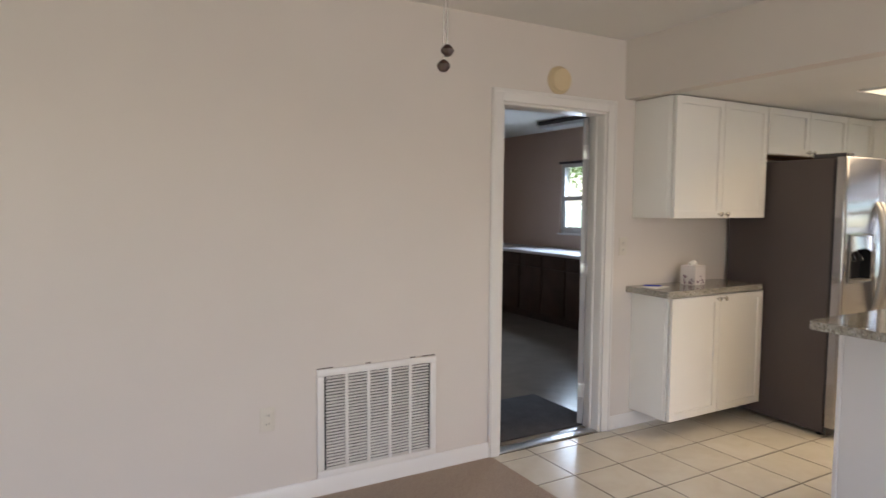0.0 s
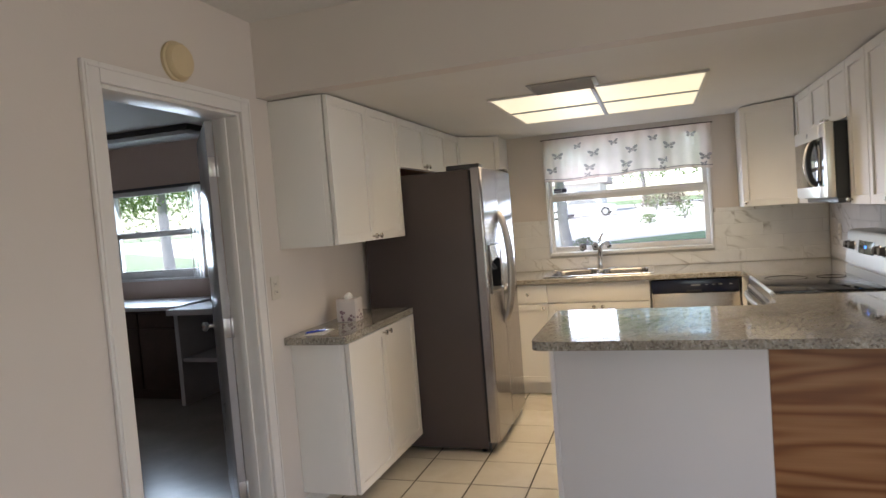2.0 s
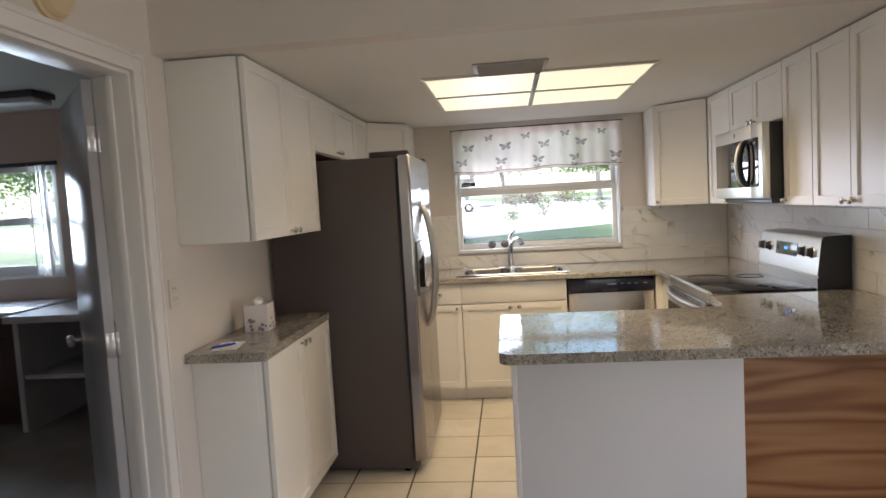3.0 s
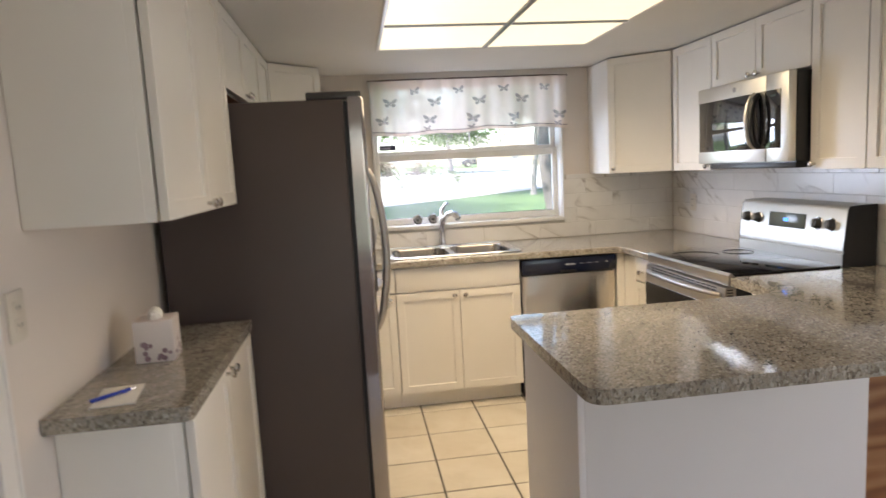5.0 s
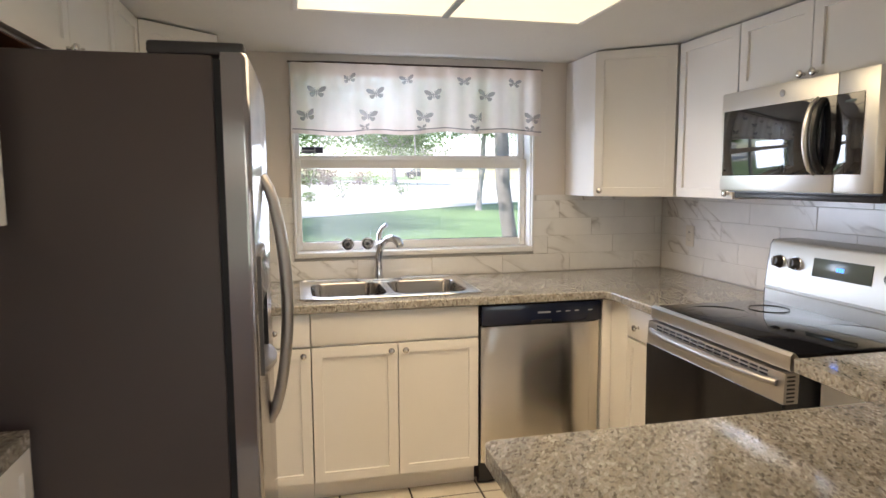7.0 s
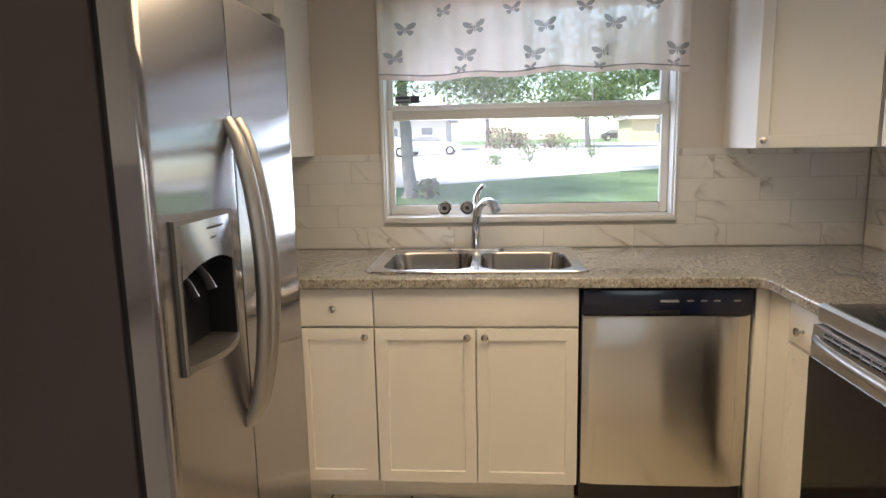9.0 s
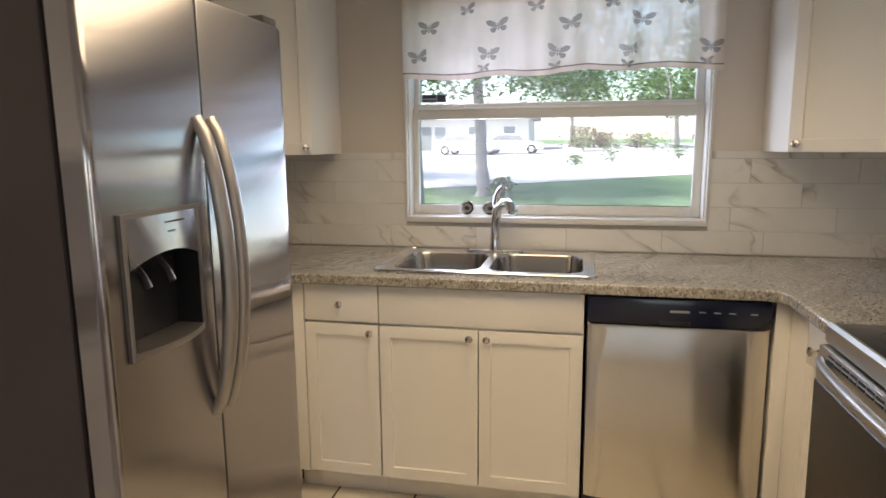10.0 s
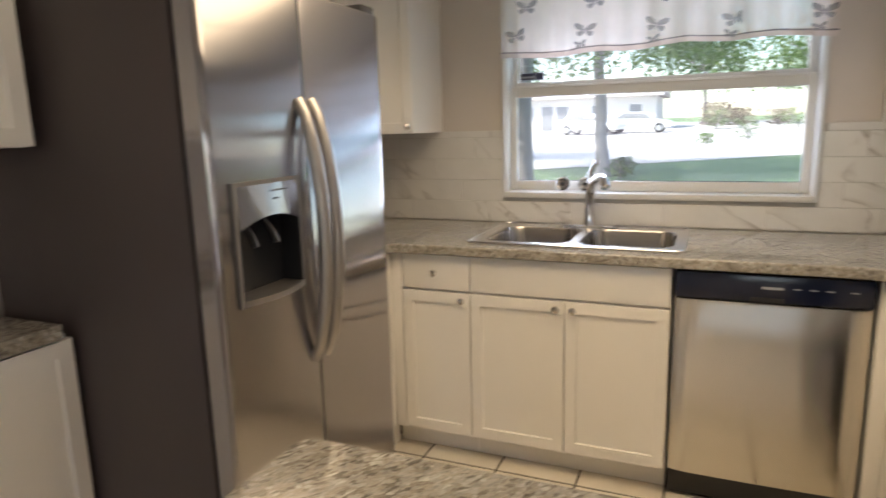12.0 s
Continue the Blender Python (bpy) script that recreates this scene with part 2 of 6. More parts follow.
def marble_mat():
    m = Mat("marble_look_tile", (0.7, 0.68, 0.65), 0.2)
    v = m.coords(shift=True)
    cloud = m.noise(v, 4.0, 4.0, 0.6)
    crack = m.noise(m.coords((1.0, 2.3, 1.0), True, 38), 1.35, 4.0, 0.5, 0.7)
    veins = m.ramp(crack, [(0.0, (1, 1, 1)), (0.462, (1, 1, 1)), (0.490, (0.78, 0.76, 0.74)), (0.498, (0.46, 0.43, 0.41)), (0.504, (0.86, 0.84, 0.82)), (0.522, (1, 1, 1))])
    ground = m.ramp(cloud, [(0.3, (0.72, 0.705, 0.69)), (0.6, (0.79, 0.775, 0.755))])
    mask = m.ramp(m.noise(v, 2.6, 2.0), [(0.44, (0, 0, 0)), (0.60, (0.95, 0.95, 0.95))])
    m.base(m.mix(ground, veins, mask, "MULTIPLY"))
    m.rough(m.noise(v, 12.0), 0.14, 0.26)
    return m.m


MARBLE = marble_mat()


def plywood_mat():
    m = Mat("rotary_cut_plywood", (0.4, 0.22, 0.1), 0.5)
    field = m.noise(m.coords((0.7, 0.7, 5.0)), 1.1, 2.0, 0.42, 0.25)
    rings = m.n("ShaderNodeMath")
    rings.operation = "MULTIPLY"
    rings.inputs[1].default_value = 46.0
    m.link(field, rings.inputs[0])
    wave = m.n("ShaderNodeMath")
    wave.operation = "SINE"
    m.link(rings.outputs[0], wave.inputs[0])
    half = m.n("ShaderNodeMapRange")
    half.inputs["From Min"].default_value = -1.0
    m.link(wave.outputs[0], half.inputs["Value"])
    c = m.ramp(half.outputs[0], [(0.0, (0.21, 0.078, 0.025)), (0.25, (0.28, 0.116, 0.040)), (0.65, (0.345, 0.158, 0.062)), (1.0, (0.39, 0.19, 0.079))])
    fib = m.noise(m.coords((3, 3, 200)), 1.0, 3.0)
    m.base(m.mix(c, m.ramp(fib, [(0.3, (0.82, 0.80, 0.78)), (0.7, (1, 1, 1))]), 0.6, "MULTIPLY"))
    m.bump(fib, 0.2, 0.001)
    return m.m


PLYWOOD = plywood_mat()


def carpet_mat():
    m = Mat("beige_carpet", (0.36, 0.27, 0.21), 0.95)
    v = m.coords()
    m.base(m.ramp(m.noise(v, 260.0, 3.0), [(0.3, (0.33, 0.25, 0.195)), (0.7, (0.54, 0.43, 0.345))]))
    m.bump(m.noise(v, 380.0, 2.0), 1.0, 0.006)
    return m.m


CARPET = carpet_mat()


def vinyl_floor_mat():
    m = Mat("scuffed_vinyl_floor", (0.3, 0.27, 0.24), 0.25)
    v = m.coords()
    m.base(m.ramp(m.noise(v, 3.0, 6.0, 0.65, 0.5), [(0.3, (0.27, 0.24, 0.205)), (0.7, (0.33, 0.295, 0.255))]))
    m.rough(m.noise(v, 6.0, 4.0), 0.15, 0.26)
    return m.m


VINYLFLOOR = vinyl_floor_mat()


def grass_mat():
    m = Mat("lawn_grass", (0.07, 0.12, 0.04), 0.9)
    v = m.coords()
    m.base(m.ramp(m.noise(v, 0.5, 8.0, 0.7), [(0.3, (0.09, 0.15, 0.065)), (0.6, (0.16, 0.235, 0.11)), (0.85, (0.24, 0.27, 0.15))]))
    m.bump(m.noise(v, 25.0, 4.0), 0.8, 0.04)
    return m.m


GRASS = grass_mat()


def leaf_mat():
    m = Mat("tree_leaf", (0.07, 0.13, 0.04), 0.5)
    geo = m.n("ShaderNodeNewGeometry")
    m.base(m.ramp(geo.outputs["Random Per Island"], [(0.0, (0.03, 0.065, 0.012)), (0.5, (0.065, 0.12, 0.028)), (1.0, (0.14, 0.19, 0.05))]))
    tr = m.n("ShaderNodeBsdfTranslucent")
    tr.inputs[0].default_value = (0.16, 0.26, 0.06, 1)
    mx = m.n("ShaderNodeMixShader")
    mx.inputs[0].default_value = 0.35
    out = m.nt.nodes["Material Output"]
    m.link(m.b.outputs[0], mx.inputs[1])
    m.link(tr.outputs[0], mx.inputs[2])
    m.link(mx.outputs[0], out.inputs[0])
    return m.m


LEAF = leaf_mat()


DRYLEAF = painted("dry_brown_leaf", (0.10, 0.066, 0.045), 0.7, 0.3, 3.0, 40, 0.2)


def sheer_mat():
    m = Mat("sheer_voile", (0.88, 0.83, 0.79), 0.9)
    v = m.coords()
    weave = m.noise(v, 6.0, 5.0, 0.6)
    tr = m.n("ShaderNodeBsdfTranslucent")
    tr.inputs[0].default_value = (0.86, 0.72, 0.67, 1)
    clear = m.n("ShaderNodeBsdfTransparent")
    a, b = m.n("ShaderNodeMixShader"), m.n("ShaderNodeMixShader")
    a.inputs[0].default_value = 0.5
    m.link(m.b.outputs[0], a.inputs[1])
    m.link(tr.outputs[0], a.inputs[2])
    mr = m.n("ShaderNodeMapRange")
    mr.inputs["To Min"].default_value, mr.inputs["To Max"].default_value = 0.66, 0.92
    m.link(weave, mr.inputs["Value"])
    m.link(mr.outputs[0], b.inputs[0])
    m.link(clear.outputs[0], b.inputs[1])
    m.link(a.outputs[0], b.inputs[2])
    m.link(b.outputs[0], m.nt.nodes["Material Output"].inputs[0])
    return m.m


SHEER = sheer_mat()


def print_mat():
    m = Mat("grey_print", (0.27, 0.255, 0.27), 0.9)
    tr, clear = m.n("ShaderNodeBsdfTranslucent"), m.n("ShaderNodeBsdfTransparent")
    tr.inputs[0].default_value = (0.30, 0.28, 0.30, 1)
    a, b = m.n("ShaderNodeMixShader"), m.n("ShaderNodeMixShader")
    a.inputs[0].default_value = 0.5
    m.link(m.b.outputs[0], a.inputs[1])
    m.link(tr.outputs[0], a.inputs[2])
    mr = m.n("ShaderNodeMapRange")
    mr.inputs["To Min"].default_value, mr.inputs["To Max"].default_value = 0.42, 0.85
    m.link(m.noise(m.coords(), 70.0, 3.0), mr.inputs["Value"])
    m.link(mr.outputs[0], b.inputs[0])
    m.link(clear.outputs[0], b.inputs[1])
    m.link(a.outputs[0], b.inputs[2])
    m.link(b.outputs[0], m.nt.nodes["Material Output"].inputs[0])
    return m.m


PRINT = print_mat()


def glass_mat():
    m = Mat("veiled_window_glass", (1, 1, 1), 0.0)
    clear, gloss, veil = m.n("ShaderNodeBsdfTransparent"), m.n("ShaderNodeBsdfGlossy"), m.n("ShaderNodeBsdfTranslucent")
    clear.inputs[0].default_value = (0.96, 0.97, 0.96, 1)
    # pinkish translucent share mixed in as the glare haze over the outdoors
    veil.inputs[0].default_value = (1.0, 0.83, 0.82, 1)
    gloss.inputs["Roughness"].default_value = 0.0
    lw = m.n("ShaderNodeLayerWeight", Blend=0.5)
    p, k = m.n("ShaderNodeMath"), m.n("ShaderNodeMath")
    p.operation, k.operation = "POWER", "MULTIPLY_ADD"
    p.inputs[1].default_value, k.inputs[1].default_value, k.inputs[2].default_value = 5.0, 0.9, 0.03
    m.link(lw.outputs["Facing"], p.inputs[0])
    m.link(p.outputs[0], k.inputs[0])
    veil_share = m.n("ShaderNodeMapRange")
    veil_share.inputs["To Min"].default_value, veil_share.inputs["To Max"].default_value = 0.012, 0.028
    m.link(m.noise(m.coords(), 3.0, 4.0), veil_share.inputs["Value"])
    a, mx = m.n("ShaderNodeMixShader"), m.n("ShaderNodeMixShader")
    m.link(veil_share.outputs[0], a.inputs[0])
    m.link(clear.outputs[0], a.inputs[1])
    m.link(veil.outputs[0], a.inputs[2])
    m.link(k.outputs[0], mx.inputs[0])
    m.link(a.outputs[0], mx.inputs[1])
    m.link(gloss.outputs[0], mx.inputs[2])
    m.link(mx.outputs[0], m.nt.nodes["Material Output"].inputs[0])
    return m.m


GLASS = glass_mat()


def glow_mat(name, colour, strength):
    m = Mat(name, colour, 0.5)
    m.b.inputs["Emission Color"].default_value = (*colour, 1)
    v = m.coords()
    mr = m.n("ShaderNodeMapRange")
    mr.inputs["To Min"].default_value, mr.inputs["To Max"].default_value = strength * 0.9, strength * 1.08
    m.link(m.noise(v, 2.0), mr.inputs["Value"])
    m.link(mr.outputs[0], m.b.inputs["Emission Strength"])
    m.bump(m.noise(v, 140.0), 0.4, 0.002)
    return m.m


DIFFUSER = glow_mat("lit_diffuser", (1.0, 0.91, 0.66), 0.215)
BLUELED = glow_mat("blue_display_digits", (0.05, 0.25, 1.0), 0.6)

# ---- mesh helpers ----
PLACE = {}


def thing(name, loc, label, category, group="", kind=""):
    ob = new(name)
    ob.location = loc
    ob.empty_display_size = 0.1
    PLACE[ob] = Vector(loc)
    return tagged(ob, label, category, group, kind)


def mesh_from(name, bm, material, smooth=True):
    bmesh.ops.recalc_face_normals(bm, faces=bm.faces)
    me = bpy.data.meshes.new(name)
    bm.to_mesh(me)
    bm.free()
    me.materials.append(material)
    if smooth:
        me.shade_smooth()
        me.set_sharp_from_angle(angle=radians(35))
    return me


def part(name, bm, material, parent=None, label="", m=None):
    """Links a bmesh, given in world places, as one mesh object under a thing or a part."""
    if m is not None:
        bmesh.ops.transform(bm, matrix=m, verts=bm.verts)
    at = PLACE[parent] if parent else Vector((0, 0, 0))
    bmesh.ops.translate(bm, vec=-at, verts=bm.verts)
    ob = new(name, mesh_from(name, bm, material))
    if parent:
        ob.parent = parent
    PLACE[ob] = at
    return tagged(ob, label)


def structure(name, bm, material, label, category="structure"):
    ob = new(name, mesh_from(name, bm, material))
    PLACE[ob] = Vector((0, 0, 0))
    return tagged(ob, label, category, kind="structure")


def box(bm, x0, x1, y0, y1, z0, z1, r=0.0, seg=2):
    g = bmesh.ops.create_cube(bm, size=1.0)["verts"]
    bmesh.ops.scale(bm, vec=(x1 - x0, y1 - y0, z1 - z0), verts=g)
    bmesh.ops.translate(bm, vec=((x0 + x1) / 2, (y0 + y1) / 2, (z0 + z1) / 2), verts=g)
    if r:
        edges = list({e for v in g for e in v.link_edges})
        bmesh.ops.bevel(bm, geom=edges, offset=r, segments=seg, affect="EDGES", profile=0.5)
    return bm


def boxed(*dims, r=0.0, seg=2):
    return box(bmesh.new(), *dims, r=r, seg=seg)


def boxes(*rows, r=0.0):
    bm = bmesh.new()
    for row in rows:
        box(bm, *row, r=r)
    return bm


def lathe(profile, steps=24, bm=None):
    """Turns (radius, height) pairs about z."""
    bm = bm or bmesh.new()
    rings = []
    for r, z in profile:
        rings.append([bm.verts.new((max(r, 1e-4) * math.cos(a), max(r, 1e-4) * math.sin(a), z)) for a in (2 * math.pi * k / steps for k in range(steps))])
    for a, b in zip(rings, rings[1:]):
        for k in range(steps):
            bm.faces.new((a[k], a[(k + 1) % steps], b[(k + 1) % steps], b[k]))
    bm.faces.new(rings[0])
    bm.faces.new(rings[-1])
    return bm


def tube(points, radii, steps=12, bm=None, flat=1.0):
    """A round bar along points; radii: one number or one for each point."""
    bm = bm or bmesh.new()
    pts = [Vector(p) for p in points]
    radii = radii if isinstance(radii, (list, tuple)) else [radii] * len(pts)
    rings, side = [], None
    for i, p in enumerate(pts):
        way = (pts[min(i + 1, len(pts) - 1)] - pts[max(i - 1, 0)]).normalized()
        if side is None:
            side = way.orthogonal().normalized()
        side = (side - way * side.dot(way)).normalized()
        up = way.cross(side)
        rings.append([bm.verts.new(p + radii[i] * (math.cos(a) * side + flat * math.sin(a) * up)) for a in (2 * math.pi * k / steps for k in range(steps))])
    for a, b in zip(rings, rings[1:]):
        for k in range(steps):
            bm.faces.new((a[k], a[(k + 1) % steps], b[(k + 1) % steps], b[k]))
    bm.faces.new(rings[0])
    bm.faces.new(rings[-1])
    return bm


def rrect(x0, x1, y0, y1, r, n=6):
    pts = []
    for cx, cy, a0 in ((x1 - r, y1 - r, 0), (x0 + r, y1 - r, 90), (x0 + r, y0 + r, 180), (x1 - r, y0 + r, 270)):
        for k in range(n + 1):
            a = radians(a0 + 90 * k / n)
            pts.append((cx + r * math.cos(a), cy + r * math.sin(a)))
    return pts


def slab(outline, holes, z0, z1):
    """A flat plate with holes."""
    bm = bmesh.new()
    edges = []
    for loop in (outline, *holes):
        vs = [bm.verts.new((x, y, z1)) for x, y in loop]
        edges += [bm.edges.new((vs[k], vs[(k + 1) % len(vs)])) for k in range(len(vs))]
    faces = [g for g in bmesh.ops.triangle_fill(bm, edges=edges, use_beauty=True)["geom"] if isinstance(g, bmesh.types.BMFace)]
    ext = bmesh.ops.extrude_face_region(bm, geom=faces)["geom"]
    bmesh.ops.translate(bm, vec=(0, 0, z0 - z1), verts=[g for g in ext if isinstance(g, bmesh.types.BMVert)])
    return bm


def prism(profile, x0, x1):
    """A (y, z) outline drawn out along x."""
    bm = bmesh.new()
    a = [bm.verts.new((x0, y, z)) for y, z in profile]
    b = [bm.verts.new((x1, y, z)) for y, z in profile]
    n = len(profile)
    for k in range(n):
        bm.faces.new((a[k], a[(k + 1) % n], b[(k + 1) % n], b[k]))
    bm.faces.new(a)
    bm.faces.new(b)
    return bm


def softened(ob, width, segments=2):
    mod = ob.modifiers.new("bevel", "BEVEL")
    mod.width, mod.segments, mod.limit_method, mod.angle_limit = width, segments, "ANGLE", radians(40)
    return ob


# ---- the plan, in metres ----
X_WIN, Y_DOOR, Y_RANGE = 6.155, 3.985, 0.95      # inner faces of the kitchen's walls
Z_KITCHEN, Z_LIVING, Z_ROOM = 2.085, 2.44, 2.40  # ceilings
X_SOFFIT = 3.39
X_ROOM = 5.80                                    # window wall of the next room

# ---- setting ----
W0, W1, WB, WT = 1.785, 3.08, 1.05, 2.025         # kitchen window opening
structure("wall_east", boxes((X_WIN, X_WIN + 0.16, Y_RANGE - 0.12, W0, -0.02, 2.6), (X_WIN, X_WIN + 0.16, W1, 4.105, -0.02, 2.6),
                             (X_WIN, X_WIN + 0.16, W0, W1, -0.02, WB), (X_WIN, X_WIN + 0.16, W0, W1, WT, 2.6)), WALL,
          "white painted kitchen wall with a window over the sink", "wall")
D0, D1, DH = 2.365, 3.135, 1.99                    # doorway
structure("wall_north", boxes((-2.32, D0, Y_DOOR, 4.105, -0.02, 2.6), (D1, X_WIN, Y_DOOR, 4.105, -0.02, 2.6), (D0, D1, Y_DOOR, 4.105, DH, 2.6)), WALL,
          "cream painted wall with a doorway and a return air grille", "wall")
structure("wall_south", boxes((3.20, X_WIN + 0.16, Y_RANGE - 0.12, Y_RANGE, -0.02, 2.6)), WALL, "painted kitchen wall behind the range", "wall")
structure("wall_return", boxes((3.08, 3.20, -1.82, Y_RANGE, -0.02, 2.6)), WALL, "plain painted living room wall", "wall")
# out of view; the opening is only there for the west lamp
structure("wall_west", boxes((-2.32, -2.20, -1.82, 0.35, -0.02, 2.6), (-2.32, -2.20, 2.65, Y_DOOR, -0.02, 2.6), (-2.32, -2.20, 0.35, 2.65, -0.02, 0.35), (-2.32, -2.20, 0.35, 2.65, 2.05, 2.6)), WALL, "unseen west wall with a wide opening added for a fill lamp", "wall")
# unseen wall, its opening added to let the south lamp in
structure("wall_living_south", boxes((-2.20, 0.60, -1.82, -1.70, -0.02, 2.6), (2.90, 3.08, -1.82, -1.70, -0.02, 2.6), (0.60, 2.90, -1.82, -1.70, 2.08, 2.6)), WALL,
          "unseen south wall with a wide opening added for a fill lamp", "wall")
structure("wall_room_east", boxes((X_ROOM, X_ROOM + 0.16, 4.105, 6.30, -0.02, 2.6), (X_ROOM, X_ROOM + 0.16, 7.55, 9.2, -0.02, 2.6),
                                  (X_ROOM, X_ROOM + 0.16, 6.30, 7.55, -0.02, 1.06), (X_ROOM, X_ROOM + 0.16, 6.30, 7.55, 1.96, 2.6)), WALL_ROOM,
          "tan painted wall with a window above a workbench", "wall")
structure("wall_room_north", boxes((0.4, X_ROOM + 0.16, 9.2, 9.32, -0.02, 2.6)), WALL_ROOM, "plain tan painted wall", "wall")
structure("wall_room_west", boxes((0.4, 0.52, 4.105, 9.2, -0.02, 2.6)), WALL_ROOM, "plain tan painted wall", "wall")
structure("wall_room_south", boxes((0.52, D0 - 0.09, 4.107, 4.117, 0, Z_ROOM), (D1 + 0.09, X_ROOM, 4.107, 4.117, 0, Z_ROOM), (D0 - 0.09, D1 + 0.09, 4.107, 4.117, DH + 0.09, Z_ROOM)), WALL_ROOM,
          "tan painted side of the doorway wall", "wall")
structure("ceiling", boxed(X_SOFFIT, X_WIN, Y_RANGE, Y_DOOR, Z_KITCHEN, Z_KITCHEN + 0.03), CEIL, "lowered textured kitchen ceiling", "ceiling")
structure("ceiling_soffit", boxed(X_SOFFIT - 0.10, X_SOFFIT, Y_RANGE, Y_DOOR, Z_KITCHEN, 2.6), WALL, "painted soffit face where the kitchen ceiling drops", "soffit")
structure("ceiling_living", boxed(-2.2, X_SOFFIT - 0.1, -1.7, Y_DOOR, Z_LIVING, Z_LIVING + 0.1), CEIL, "white textured living room ceiling", "ceiling")
structure("ceiling_room", boxed(0.52, X_ROOM, 4.117, 9.2, Z_ROOM, Z_ROOM + 0.1), CEIL, "plain ceiling of the next room", "ceiling")
# unseen slab added over the ceilings so that no sun leaks in
structure("roof", boxed(-2.9, 6.75, -2.4, 9.8, 2.6, 2.72), SHINGLE, "unseen flat slab with a shallow eave, added to keep the sun out", "roof")
structure("floor", boxes((-2.32, 2.31, -1.82, Y_DOOR, -0.02, 0.006), (2.31, 3.08, -1.82, Y_RANGE, -0.02, 0.006)), CARPET, "beige cut pile carpet", "carpet")
structure("floor_room", boxed(0.52, X_ROOM, Y_DOOR + 0.03, 9.2, -0.02, 0.0), VINYLFLOOR, "worn glossy grey-brown vinyl floor", "floor")


def skirting(name, m, length, h=0.085):
    bm = prism([(0, 0), (-0.014, 0), (-0.014, h - 0.02), (-0.006, h), (0, h)], 0, length)
    bmesh.ops.transform(bm, matrix=m, verts=bm.verts)
    structure(name, bm, TRIM, "white painted baseboard", "baseboard")


skirting("baseboard", pose(-2.2, Y_DOOR - 0.001, 0.004), 2.2 + D0 - 0.075)
skirting("baseboard_kitchen", pose(D1 + 0.078, Y_DOOR - 0.001, 0.0), 4.28 - D1 - 0.078)
skirting("baseboard_room", pose(X_ROOM - 0.001, 9.15, 0, 0, 0, -90), 2.0)

# door casing, jamb and stop
dc = thing("door_1", (D0, Y_DOOR, 0), "white painted door frame with moulded casing", "door frame", kind="structure")
for nm, dims in (("casing", (D0 - 0.075, D0 - 0.004, Y_DOOR - 0.018, Y_DOOR, 0, DH + 0.075)), ("casing", (D1 + 0.004, D1 + 0.075, Y_DOOR - 0.018, Y_DOOR, 0, DH + 0.075)),
                 ("casing", (D0 - 0.004, D1 + 0.004, Y_DOOR - 0.018, Y_DOOR, DH + 0.004, DH + 0.075))):
    part(nm, boxed(*dims, r=0.005), TRIM, dc)
for nm, dims in (("casing_bead", (D0 - 0.066, D0 - 0.056, Y_DOOR - 0.023, Y_DOOR - 0.017, 0, DH + 0.062)), ("casing_bead", (D1 + 0.056, D1 + 0.066, Y_DOOR - 0.023, Y_DOOR - 0.017, 0, DH + 0.062)),
                 ("casing_bead", (D0 - 0.056, D1 + 0.056, Y_DOOR - 0.023, Y_DOOR - 0.017, DH + 0.052, DH + 0.062))):
    part(nm, boxed(*dims, r=0.002), TRIM, dc)
part("jamb", boxed(D0 - 0.003, D0 + 0.012, Y_DOOR - 0.004, 4.12, 0, DH, r=0.002), TRIM, dc)
part("jamb", boxed(D1 - 0.012, D1 + 0.003, Y_DOOR - 0.004, 4.12, 0, DH, r=0.002), TRIM, dc)
part("jamb_head", boxed(D0 + 0.012, D1 - 0.012, Y_DOOR - 0.004, 4.12, DH - 0.012, DH + 0.003, r=0.002), TRIM, dc)
part("door_stop", boxed(D0 + 0.012, D0 + 0.022, 4.045, 4.08, 0, DH - 0.012, r=0.002), TRIM, dc)
part("door_stop", boxed(D1 - 0.022, D1 - 0.012, 4.045, 4.08, 0, DH - 0.012, r=0.002), TRIM, dc)
part("threshold", boxed(D0 + 0.012, D1 - 0.012, Y_DOOR + 0.0, Y_DOOR + 0.075, 0.0, 0.012, r=0.005), ALUM, dc, "worn metal threshold strip")

# the open door leaf
LEAF_TURN = -48.0
leaf = thing("door_leaf", (D1 - 0.012, 4.122, 0), "glossy grey-white flush door standing open", "door")
lm = pose(D1 - 0.012, 4.122, 0.012, 0, 0, LEAF_TURN)
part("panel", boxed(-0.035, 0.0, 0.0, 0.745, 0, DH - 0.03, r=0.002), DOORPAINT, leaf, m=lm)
for z in (0.22, 1.0, 1.75):
    hg = part("hinge", boxed(-0.032, -0.002, -0.004, 0.0, z - 0.045, z + 0.045, r=0.001), ALUM, leaf, "worn metal hinge", m=lm)
    part("hinge_pin", lathe([(0.006, -0.047), (0.007, -0.045), (0.007, 0.045), (0.006, 0.047)], 10), ALUM, hg, m=lm @ pose(0.004, -0.006, z))
kb = part("doorknob", lathe([(0.030, 0), (0.030, 0.006), (0.012, 0.010), (0.011, 0.03), (0.024, 0.038), (0.028, 0.05), (0.022, 0.064), (0.004, 0.068)], 20), NICKEL, leaf, "round metal doorknob", m=lm @ pose(-0.035, 0.68, 0.93, 0, -90, 0))

# ---- windows ----


